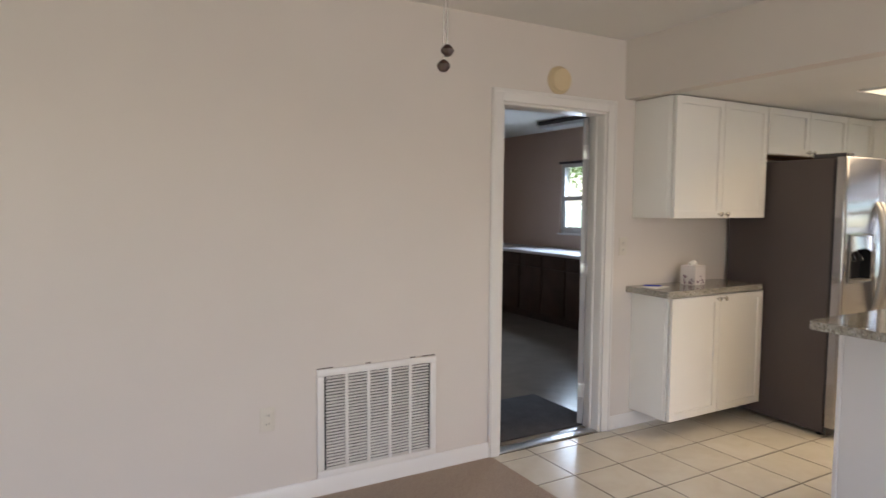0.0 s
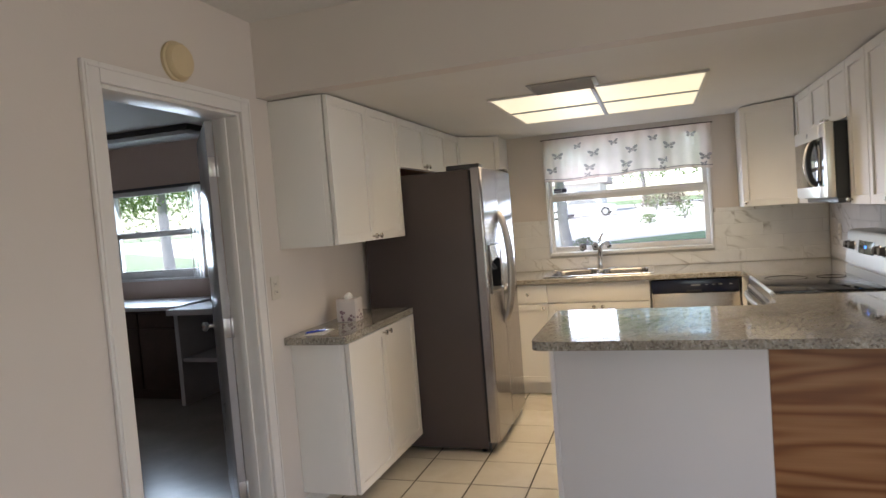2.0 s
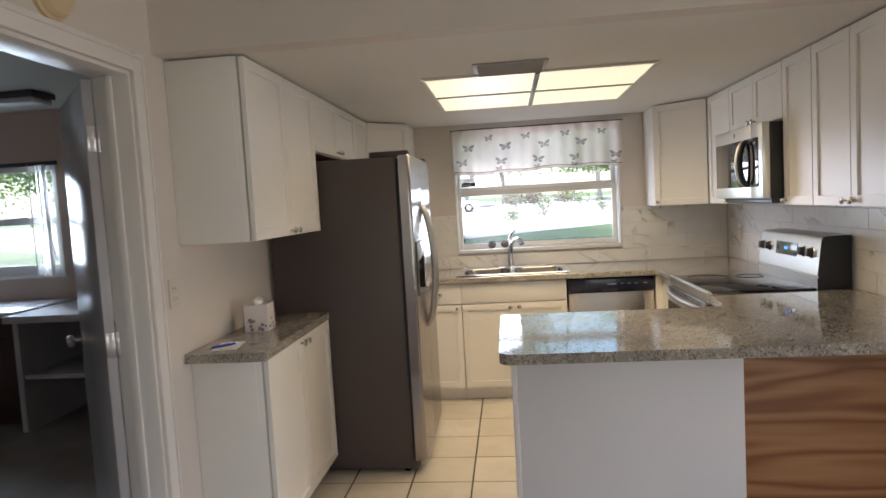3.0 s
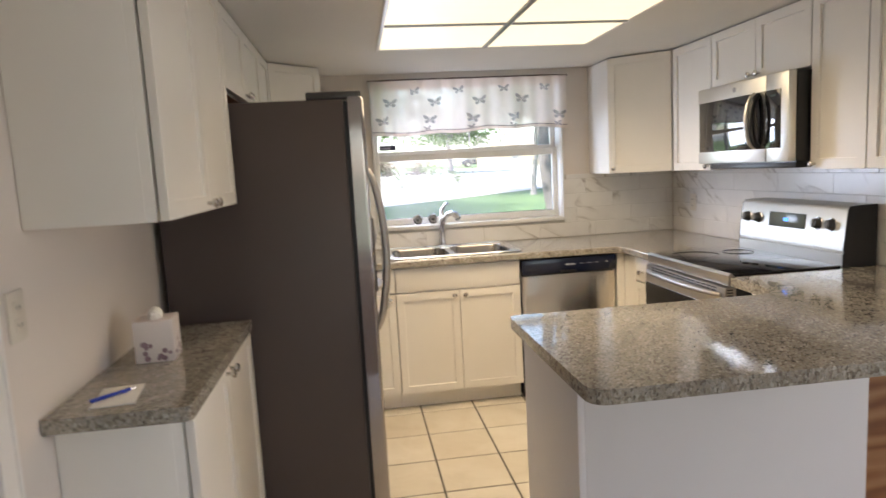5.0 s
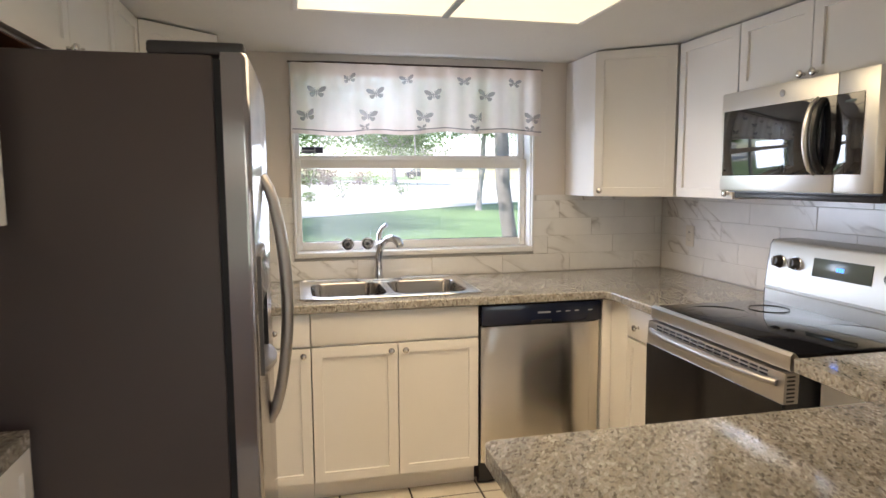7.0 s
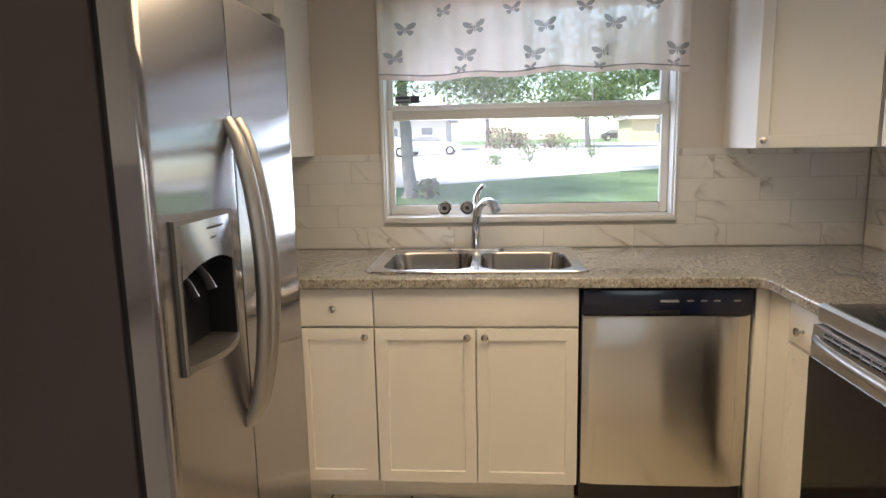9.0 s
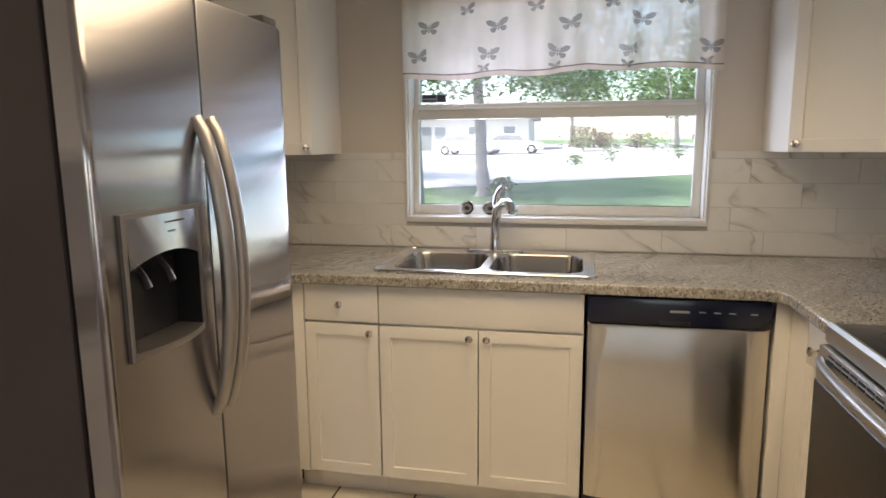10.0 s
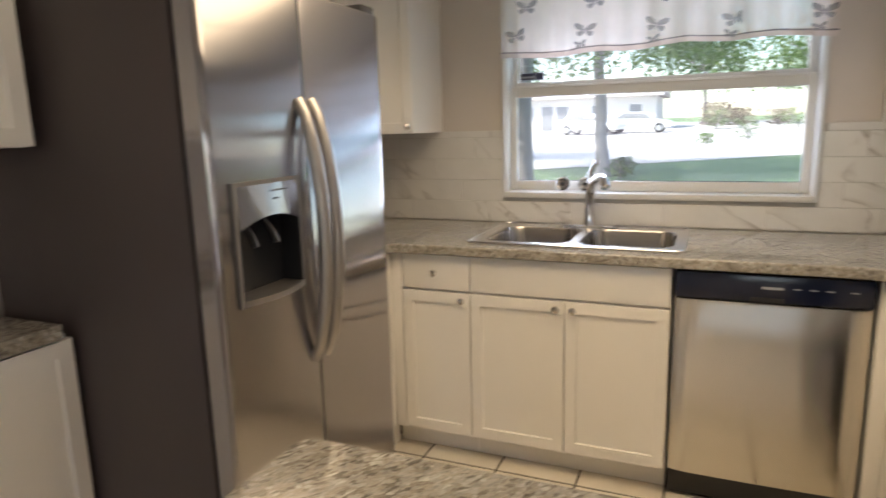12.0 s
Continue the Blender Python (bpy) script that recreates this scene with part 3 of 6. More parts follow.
def single_hung(name, m, w, h, label):
    """A white single-hung window: x along the width from its left, y inward is negative, z from the sill."""
    win = thing(name, m.translation, label, "window", kind="structure")
    t = 0.055
    for nm, d in (("window_frame", (0, t, 0.0, 0.07, 0, h)), ("window_frame", (w - t, w, 0.0, 0.07, 0, h)), ("window_frame", (t, w - t, 0.0, 0.07, 0, 0.065)), ("window_frame", (t, w - t, 0.0, 0.07, h - 0.05, h))):
        part(nm, boxed(*d, r=0.004), VINYL, win, m=m)
    mid = h * 0.5
    part("meeting_rail", boxed(t - 0.01, w - t + 0.01, 0.005, 0.04, mid - 0.03, mid + 0.025, r=0.004), VINYL, win, m=m)
    part("upper_rail", boxed(t, w - t, 0.045, 0.065, mid - 0.01, mid + 0.032, r=0.003), VINYL, win, m=m)
    for x in (t, w - t - 0.018):
        part("sash_stile", boxed(x, x + 0.018, 0.012, 0.035, 0.065, mid - 0.03, r=0.003), VINYL, win, m=m)
    part("sash_rail", boxed(t + 0.018, w - t - 0.018, 0.012, 0.035, 0.065, 0.082, r=0.003), VINYL, win, m=m)
    for x in (w * 0.27, w * 0.73):
        part("sash_lock", boxed(x - 0.03, x + 0.03, 0.008, 0.03, mid + 0.024, mid + 0.034, r=0.003), VINYL, win, m=m)
    for nm, d in (("pane", (t + 0.018, w - t - 0.018, 0.022, 0.026, 0.082, mid - 0.03)), ("pane", (t, w - t, 0.053, 0.057, mid + 0.03, h - 0.05))):
        part(nm, boxed(*d), GLASS, win, "clear glass", m=m).visible_shadow = False
    return win


def deep_hung(name, m, w, h, label):
    """A single-hung window set back in its reveal: x from its left, y outward from the wall's face, z from the sill."""
    win = thing(name, m.translation, label, "window", kind="structure")
    t, mid = 0.006, 0.504
    for d in ((0, t, -0.003, 0.15, 0, h), (w - t, w, -0.003, 0.15, 0, h), (t, w - t, -0.003, 0.15, h - t, h)):
        part("reveal_lining", boxed(*d, r=0.002), VINYL, win, m=m)
    part("inner_sill", boxed(t, w - t, -0.003, 0.15, 0, 0.014, r=0.003), VINYL, win, m=m)
    # lower sash in front, upper sash behind it
    a, b = 0.033, w - 0.042
    for x0, x1 in ((t, a), (b, w - t)):
        part("sash_stile", boxed(x0, x1, 0.066, 0.096, 0.016, mid, r=0.003), VINYL, win, m=m)
        part("upper_stile", boxed(x0, x1 - 0.004 if x0 == t else x1, 0.104, 0.132, mid - 0.03, h - t, r=0.003), VINYL, win, m=m)
    part("sash_rail", boxed(a, b, 0.066, 0.096, 0.016, 0.060, r=0.003), VINYL, win, m=m)
    part("meeting_rail", boxed(a, b, 0.060, 0.098, mid - 0.050, mid + 0.002, r=0.004), VINYL, win, m=m)
    part("rail_lip", boxed(a + 0.004, b - 0.004, 0.054, 0.061, mid - 0.012, mid - 0.004, r=0.002), VINYL, win, m=m)
    part("upper_rail", boxed(a - 0.004, b + 0.004, 0.104, 0.132, mid - 0.03, mid + 0.020, r=0.003), VINYL, win, m=m)
    part("head_rail", boxed(a - 0.004, b + 0.004, 0.104, 0.132, h - t - 0.03, h - t, r=0.003), VINYL, win, m=m)
    for x in (w * 0.17, w * 0.83):
        lk = part("sash_lock", boxed(x - 0.032, x + 0.032, 0.064, 0.09, mid + 0.002, mid + 0.009, r=0.002), VINYL, win, m=m)
        part("lock_lever", boxed(x - 0.006, x + 0.03, 0.06, 0.072, mid + 0.009, mid + 0.015, r=0.002), ALUM, lk, m=m)
    part("weatherstrip", boxed(a, b, 0.0825, 0.0875, 0.060, 0.063), DARKGREY, win, "thin dark glazing bead", m=m)
    for d in ((a, b, 0.083, 0.087, 0.063, mid - 0.050), (a - 0.004, b + 0.004, 0.118, 0.122, mid + 0.020, h - t - 0.03)):
        part("pane", boxed(*d), GLASS, win, "clear glass", m=m).visible_shadow = False
    z = mid + 0.030
    st = part("security_sticker", boxed(a + 0.006, a + 0.122, 0.1145, 0.1175, z, z + 0.036), LABELINK, win, "small grey and blue security sticker", m=m)
    for d in ((0.010, 0.074, 0.020, 0.033), (0.010, 0.074, 0.004, 0.011), (0.080, 0.118, 0.003, 0.033)):
        part("sticker_bar", boxed(a + d[0], a + d[1], 0.1130, 0.1145, z + d[2], z + d[3]), DARKINK, st, m=m)
    return win


wm = pose(X_WIN, W1, WB, 0, 0, -90)
win1 = deep_hung("window_1", wm, W1 - W0, WT - WB, "white vinyl single-hung window set deep over the sink")
WW, WH = W1 - W0, WT - WB
for nm, d in (("window_trim", (-0.013, -0.0005, -0.024, -0.0035, -0.012, WH + 0.01)), ("window_trim", (WW + 0.0005, WW + 0.013, -0.024, -0.0035, -0.012, WH + 0.01)), ("window_sill", (0.0, WW, -0.032, -0.0035, -0.012, 0.014)), ("window_trim", (0.0, WW, -0.024, -0.0035, WH - 0.002, WH + 0.01))):
    part(nm, boxed(*d, r=0.003), VINYL, win1, m=wm)

win2 = single_hung("window_2", pose(X_ROOM + 0.02, 7.55, 1.06, 0, 0, -90), 1.25, 0.90, "white single-hung window of the next room")
part("window_sill", boxed(X_ROOM - 0.03, X_ROOM + 0.02, 6.28, 7.57, 1.04, 1.062, r=0.004), VINYL, win2)
part("window_head", boxed(X_ROOM - 0.02, X_ROOM + 0.02, 6.28, 7.57, 1.955, 1.985, r=0.004), DARKGREY, win2, "dark blind track")
bl = thing("vertical_blind", (X_ROOM - 0.03, 6.42, 1.955), "pale vertical blind slats drawn to one side", "blind")
for k in range(5):
    part("slat", boxed(-0.045, 0.045, -0.001, 0.001, -0.90, 0.0), TISSUE, bl, m=pose(X_ROOM - 0.055, 6.36 + 0.035 * k, 1.955, 0, 0, 20 + 6 * k))

# added opening behind the start of the walk, unseen, for the south lamp
pd = thing("added_opening_frame", (1.75, -1.76, 0), "unseen frame without glass, added around the fill lamp's opening", "patio door", kind="structure")
for d in ((0.60, 0.67, -1.79, -1.72, 0, 2.08), (2.83, 2.90, -1.79, -1.72, 0, 2.08), (1.715, 1.785, -1.79, -1.72, 0, 2.08), (0.67, 2.83, -1.79, -1.72, 2.01, 2.08), (0.67, 2.83, -1.79, -1.72, 0.0, 0.06)):
    part("window_frame", boxed(*d, r=0.004), VINYL, pd)

# ---- sheer valance ----
val = thing("valance", (6.10, 2.42, 2.02), "sheer white valance printed with grey butterflies on a thin rod", "curtain")
V0, V1 = 1.757, 3.085
part("curtain_rod", tube([(6.105, V1 + 0.015, 2.032), (6.090, 2.9, 2.034), (6.088, 2.4, 2.033), (6.090, 1.9, 2.034), (6.105, V0 - 0.015, 2.032)], 0.0048, 8), SHADOWWOOD, val, "thin brown rod")


def drape(y, z):
    k = (2.02 - z) / 0.33
    return 6.093 + 0.012 * math.sin(y * 21 + 0.6 * math.sin(y * 9)) * (0.35 + 0.65 * k) + 0.006 * math.sin(y * 57)


def hem(y):
    return 1.680 + 0.010 * math.sin((y - V0) * 4.2) + 0.005 * math.sin(y * 17)


def cloth(z0f, z1f, off, rows):
    bm = bmesh.new()
    n = 90
    grid = []
    for i in range(n + 1):
        y = V0 + (V1 - V0) * i / n
        col = []
        for j in range(rows + 1):
            z = hem(y) * (1 - (z0f + (z1f - z0f) * j / rows)) + 2.029 * (z0f + (z1f - z0f) * j / rows)
            col.append(bm.verts.new((drape(y, z) - off, y, z)))
        grid.append(col)
    for i in range(n):
        for j in range(rows):
            bm.faces.new((grid[i][j], grid[i + 1][j], grid[i + 1][j + 1], grid[i][j + 1]))
    return bm


part("sheer", cloth(0.0, 1.0, 0.0, 12), SHEER, val)
part("hem_fold", cloth(0.0, 0.075, 0.0025, 2), SHEER, val, "doubled hem")
part("hem_edge", cloth(0.055, 0.072, 0.004, 1), PRINT, val, "dark printed hem line")
part("rod_pocket", cloth(0.84, 1.0, 0.0025, 3), SHEER, val, "doubled rod pocket")


def butterfly_mesh():
    bm = bmesh.new()

    def blade(pts):
        vs = [bm.verts.new((0, x, z)) for x, z in pts]
        bm.faces.new(vs)

    for s in (1, -1):
        blade([(s * 0.003, 0.004), (s * 0.012, 0.022), (s * 0.026, 0.033), (s * 0.041, 0.034), (s * 0.042, 0.022), (s * 0.034, 0.008), (s * 0.018, -0.001), (s * 0.004, -0.002)])
        blade([(s * 0.004, -0.003), (s * 0.018, -0.003), (s * 0.030, -0.004), (s * 0.032, -0.014), (s * 0.025, -0.026), (s * 0.015, -0.027), (s * 0.006, -0.014)])
    blade([(-0.0025, 0.012), (0.0025, 0.012), (0.003, -0.012), (0.0, -0.024), (-0.003, -0.012)])
    blade([(0.0015, 0.012), (0.010, 0.027), (0.0115, 0.0265), (0.0035, 0.011)])
    blade([(-0.0015, 0.012), (-0.010, 0.027), (-0.0115, 0.0265), (-0.0035, 0.011)])
    me = bpy.data.meshes.new("butterfly_print")
    bm.to_mesh(me)
    bm.free()
    me.materials.append(PRINT)
    return me


BUTTERFLY = butterfly_mesh()
rng = random.Random(4)
for z, y0, step, size in ((1.955, 2.80, 0.30, 0.8), (1.882, 2.965, 0.30, 1.0), (1.768, 3.005, 0.30, 1.0), (1.712, 2.72, 0.30, 0.55)):
    for k in range(5):
        y = y0 - step * k + rng.uniform(-0.01, 0.01)
        if V0 + 0.03 < y < V1 - 0.03:
            b = new("butterfly_print", BUTTERFLY)
            b.parent = val
            b.matrix_basis = pose(drape(y, z) - 0.011 - 6.10, y - 2.42, z - 2.02, 0, 0, 0) @ pose(0, 0, 0, rng.uniform(-14, 14)) @ Matrix.Diagonal((1, size * 1.12, size * 0.88, 1))

# ---- cabinets ----


def knob(parent, m):
    """A round cabinet knob that stands out along -y."""
    part("knob", lathe([(0.007, 0), (0.0055, 0.004), (0.005, 0.012), (0.011, 0.017), (0.0145, 0.022), (0.0135, 0.027), (0.008, 0.030)], 16), NICKEL, parent, "brushed nickel knob", m=m @ pose(0, 0, 0, 90, 0, 0))


def shaker(parent, m, x0, x1, z0, z1, at=None, name="door", rail=0.06):
    """A framed door front of 20 mm on the plane y = 0, its panel sunk by 8 mm; at: its knob."""
    g = 0.0022
    x0, x1, z0, z1 = x0 + g, x1 - g, z0 + g, z1 - g
    bm = boxed(x0, x1, -0.02, 0.0, z0, z1)
    front = [f for f in bm.faces if f.calc_center_median().y < -0.019]
    bmesh.ops.inset_region(bm, faces=front, thickness=0.0012, depth=0.0)
    bmesh.ops.translate(bm, vec=(0, -0.0008, 0), verts=front[0].verts)
    bmesh.ops.inset_region(bm, faces=front, thickness=rail, depth=0.0)
    bmesh.ops.inset_region(bm, faces=front, thickness=0.002, depth=0.0)
    bmesh.ops.translate(bm, vec=(0, 0.009, 0), verts=front[0].verts)
    ob = part(name, bm, CABINET, parent, m=m)
    if at:
        knob(ob, m @ pose(at[0], -0.02, at[1]))
    return ob


def drawer_front(parent, m, x0, x1, z0, z1, at=None, name="drawer_front"):
    ob = part(name, boxed(x0 + 0.0015, x1 - 0.0015, -0.02, 0.0, z0 + 0.0015, z1 - 0.0015, r=0.002), CABINET, parent, m=m)
    if at:
        knob(ob, m @ pose(at[0], -0.02, at[1]))
    return ob


def cabinet(name, m, w, d, z0, z1, label, category="cabinet", group="", toe=False):
    cab = thing(name, m @ Vector((w / 2, d / 2, 0 if toe else z0)), label, category, group)
    part("body", boxed(0.0, w, 0.008, d - 0.002, z0, z1, r=0.0015), CABINET, cab, m=m)
    if toe:
        part("toe_kick", boxed(0.0, w, 0.06, d - 0.01, 0.001, z0 - 0.001), CABINET, cab, m=m)
    return cab


UP = "wall cabinets"
ZU0, ZU1 = 1.352, 2.078
# door-wall run, fronts to the south
m = pose(3.38, Y_DOOR - 0.302, 0)
c = cabinet("wall_cabinet", m, 0.870, 0.30, ZU0, ZU1, "white shaker wall cabinet with two doors above a granite ledge", group=UP)
shaker(c, m, 0.0, 0.437, ZU0, ZU1, (0.405, ZU0 + 0.025))
shaker(c, m, 0.437, 0.870, ZU0, ZU1, (0.469, ZU0 + 0.025))
part("side_panel", boxed(-0.004, -0.0005, 0.032, 0.30, ZU0, ZU1, r=0.001), CABINET, c, m=m)
m = pose(4.257, Y_DOOR - 0.302, 0)
c = cabinet("wall_cabinet", m, 0.93, 0.30, 1.772, ZU1, "short white shaker cabinet over the refrigerator", group=UP)
part("underside", boxed(0.012, 0.918, 0.012, 0.29, 1.7685, 1.7715), PLYWOOD, c, "bare wood underside", m=m)
shaker(c, m, 0.0, 0.465, 1.772, ZU1, (0.435, 1.797))
shaker(c, m, 0.465, 0.93, 1.772, ZU1, (0.495, 1.797))
m = pose(5.19, Y_DOOR - 0.302, 0)
c = cabinet("wall_cabinet", m, 0.35, 0.30, ZU0, ZU1, "narrow white shaker wall cabinet beside the refrigerator", group=UP)
shaker(c, m, 0.0, 0.35, ZU0, ZU1, (0.03, ZU0 + 0.025))


def corner_cabinet(corner, a, b, turn, width, label, knob_left):
    """A five-sided corner cabinet with one slanted door from a to b."""
    cx, cy = corner
    c = thing("corner_cabinet", ((a[0] + cx) / 2, (a[1] + cy) / 2, ZU0), label, "cabinet", UP)
    pts = [corner, (a[0], cy), a, b, (cx, b[1])] if abs(a[0] - cx) > abs(b[0] - cx) else [corner, (cx, a[1]), a, b, (b[0], cy)]
    part("body", slab(pts, [], ZU0, ZU1), CABINET, c)
    m = pose(a[0], a[1], 0, 0, 0, turn)
    shaker(c, m, 0.0, width, ZU0, ZU1, ((0.035 if knob_left else width - 0.035), ZU0 + 0.03))
    return c


ax, ay, bx, by = 5.552, 3.675, 5.80, 3.405
corner_cabinet((X_WIN - 0.002, Y_DOOR - 0.002), (ax, ay), (bx, by), math.degrees(math.atan2(by - ay, bx - ax)), math.hypot(bx - ax, by - ay), "white shaker corner cabinet between window and refrigerator", False)
ax, ay, bx, by = 5.795, 1.578, 5.555, 1.268
corner_cabinet((X_WIN - 0.002, Y_RANGE + 0.002), (ax, ay), (bx, by), math.degrees(math.atan2(by - ay, bx - ax)), math.hypot(bx - ax, by - ay), "white shaker corner cabinet between window and microwave", True)

# range-wall run, fronts to the north
YU = Y_RANGE + 0.302
for x0, w, z0, label, doors in ((5.535, 0.42, ZU0, "white shaker wall cabinet beside the microwave", [(0, 0.42, 0.39)]),
                                (5.112, 0.764, 1.79, "short white shaker cabinet above the microwave", [(0, 0.382, 0.352), (0.382, 0.764, 0.412)]),
                                (4.345, 0.305, ZU0, "narrow white shaker wall cabinet next to the microwave", [(0, 0.305, 0.03)]),
                                (4.037, 0.65, ZU0, "white shaker wall cabinet with two doors over the peninsula end", [(0, 0.325, 0.295), (0.325, 0.65, 0.355)])):
    m = pose(x0, YU, 0, 0, 0, 180)
    c = cabinet("wall_cabinet", m, w, 0.30, z0, ZU1, label, group=UP)
    for d0, d1, kx in doors:
        shaker(c, m, d0, d1, z0, ZU1, (kx, z0 + 0.025))

# floating shallow base on the door wall
m = pose(3.395, Y_DOOR - 0.302, 0)
c = cabinet("base_cabinet", m, 0.88, 0.30, 0.113, 0.876, "shallow white shaker base cabinet hung clear of the floor", group="base cabinets")
shaker(c, m, 0.0, 0.44, 0.113, 0.872, (0.41, 0.845))
shaker(c, m, 0.44, 0.88, 0.113, 0.872, (0.47, 0.845))
part("side_panel", boxed(-0.004, -0.0005, 0.032, 0.30, 0.113, 0.876, r=0.001), CABINET, c, m=m)

# window-wall base run, fronts to the west
BASE = "base cabinets"
XB = 5.52
m = pose(5.098, 3.402, 0)
c = cabinet("corner_filler_cabinet", m, 0.42, 0.57, 0.105, 0.876, "white corner base cabinet beside the refrigerator", group=BASE, toe=True)
shaker(c, m, 0.0, 0.40, 0.108, 0.872)
part("toe_board", boxed(0.0, 0.47, 0.0, 0.015, 0.001, 0.104), CABINET, c, m=m)
m = pose(XB, 3.40, 0, 0, 0, -90)
c = cabinet("corner_filler_cabinet", m, 0.068, 0.60, 0.105, 0.876, "white corner filler of the sink counter", group=BASE, toe=True)
part("filler", boxed(0.0, 0.066, -0.02, 0.009, 0.105, 0.872, r=0.002), CABINET, c, m=m)
m = pose(XB, 3.331, 0, 0, 0, -90)
c = cabinet("base_cabinet", m, 0.297, 0.60, 0.105, 0.876, "narrow white shaker base cabinet with one drawer", group=BASE, toe=True)
drawer_front(c, m, 0.0, 0.297, 0.729, 0.872, (0.148, 0.80))
shaker(c, m, 0.0, 0.297, 0.108, 0.722, (0.265, 0.692))
m = pose(XB, 3.032, 0, 0, 0, -90)
c = cabinet("sink_cabinet", m, 0.752, 0.60, 0.105, 0.70, "white shaker sink base with two doors and a false drawer", group=BASE, toe=True)
part("false_rail", boxed(0.0, 0.752, 0.0, 0.018, 0.702, 0.876), CABINET, c, m=m)
drawer_front(c, m, 0.0, 0.752, 0.729, 0.872, name="false_drawer")
shaker(c, m, 0.0, 0.378, 0.108, 0.722, (0.346, 0.692))
shaker(c, m, 0.378, 0.752, 0.108, 0.722, (0.410, 0.692))
m = pose(XB, 1.664, 0, 0, 0, -90)
c = cabinet("corner_filler_cabinet", m, 0.046, 0.60, 0.105, 0.876, "white corner filler beside the dishwasher", group=BASE, toe=True)
part("filler", boxed(0.0, 0.0468, -0.02, 0.009, 0.002, 0.872, r=0.001), CABINET, c, m=m)
# range-wall base run, fronts to the north
m = pose(5.497, 1.597, 0, 0, 0, 180)
c = cabinet("base_cabinet", m, 0.424, 0.635, 0.105, 0.876, "small white base cabinet with drawer beside the range", group=BASE, toe=True)
part("filler", boxed(-0.0035, 0.148, -0.02, 0.009, 0.002, 0.872, r=0.001), CABINET, c, m=m)
drawer_front(c, m, 0.15, 0.424, 0.729, 0.872, (0.245, 0.785))
shaker(c, m, 0.15, 0.424, 0.108, 0.722, (0.39, 0.692), rail=0.05)
m = pose(4.30, 1.55, 0, 0, 0, 180)
c = cabinet("base_cabinet", m, 0.39, 0.59, 0.105, 0.876, "small white base cabinet between range and peninsula", group=BASE, toe=True)
drawer_front(c, m, 0.0, 0.37, 0.729, 0.872, (0.185, 0.80))
shaker(c, m, 0.0, 0.37, 0.108, 0.722, (0.34, 0.692), rail=0.05)

# peninsula base
pen = thing("kitchen_peninsula", (3.63, 1.8, 0), "white peninsula base with a bare plywood back panel", "kitchen island")
part("body", boxed(3.40, 3.905, Y_RANGE + 0.005, 2.665, 0.10, 0.876), CABINET, pen)
part("toe_kick", boxed(3.40, 3.84, Y_RANGE + 0.005, 2.66, 0.001, 0.099), CABINET, pen)
part("end_panel", boxed(3.372, 3.908, 2.667, 2.687, 0.001, 0.876, r=0.002), PANEL, pen, "smooth white end panel")
part("back_panel", boxed(3.376, 3.398, 1.826, 2.665, 0.001, 0.876, r=0.001), PANEL, pen, "smooth white painted back panel")
part("plywood_panel", boxed(3.384, 3.398, Y_RANGE + 0.005, 1.823, 0.001, 0.876, r=0.001), PLYWOOD, pen, "bare orange-brown plywood sheet with bold grain")
m = pose(3.907, 1.62, 0, 0, 0, 90)
for x0 in (0.01, 0.53):
    shaker(pen, m, x0, x0 + 0.515, 0.108, 0.722)
    drawer_front(pen, m, x0, x0 + 0.515, 0.729, 0.872)

# ---- granite tops ----


def rounded(pts, n=5):
    """Corners given as (x, y, radius) turned into arcs."""
    out = []
    for k, (x, y, r) in enumerate(pts):
        p = Vector((x, y))
        if not r:
            out.append((x, y))
            continue
        a = (Vector(pts[k - 1][:2]) - p).normalized()
        b = (Vector(pts[(k + 1) % len(pts)][:2]) - p).normalized()
        for i in range(n + 1):
            t = i / n
            q = p + a * r * (1 - t) ** 2 + b * r * t ** 2
            out.append((q.x, q.y))
    return out


def worktop(name, outline, holes, label):
    bm = slab(outline, holes, 0.878, 0.916)
    ob = new(name, mesh_from(name, bm, GRANITE))
    softened(ob, 0.006, 3)
    return tagged(ob, label, "countertop")


bowl_l, bowl_r = (5.615, 6.0, 2.675, 3.02), (5.615, 6.0, 2.285, 2.64)
worktop("countertop", rounded([(5.095, Y_DOOR - 0.004, 0), (5.095, 3.372, 0), (5.468, 3.372, 0.05), (5.468, 1.655, 0.07), (5.075, 1.655, 0), (5.075, Y_RANGE + 0.012, 0), (X_WIN - 0.012, Y_RANGE + 0.012, 0), (X_WIN - 0.012, Y_DOOR - 0.004, 0)]),
        [rrect(5.60, 6.06, 2.27, 3.04, 0.05)], "speckled beige-grey granite worktop running round the sink corner")
worktop("peninsula_countertop", rounded([(4.300, Y_RANGE + 0.012, 0), (4.300, 1.672, 0.01), (3.952, 1.69, 0.09), (3.952, 2.726, 0.035), (3.165, 2.726, 0.055), (3.165, Y_RANGE + 0.012, 0)]), [],
        "speckled beige-grey granite peninsula top with rounded corners")
worktop("ledge_countertop", rounded([(3.335, Y_DOOR - 0.003, 0), (3.335, 3.648, 0.02), (4.24, 3.648, 0), (4.24, Y_DOOR - 0.003, 0)]), [], "narrow speckled granite ledge beside the refrigerator")

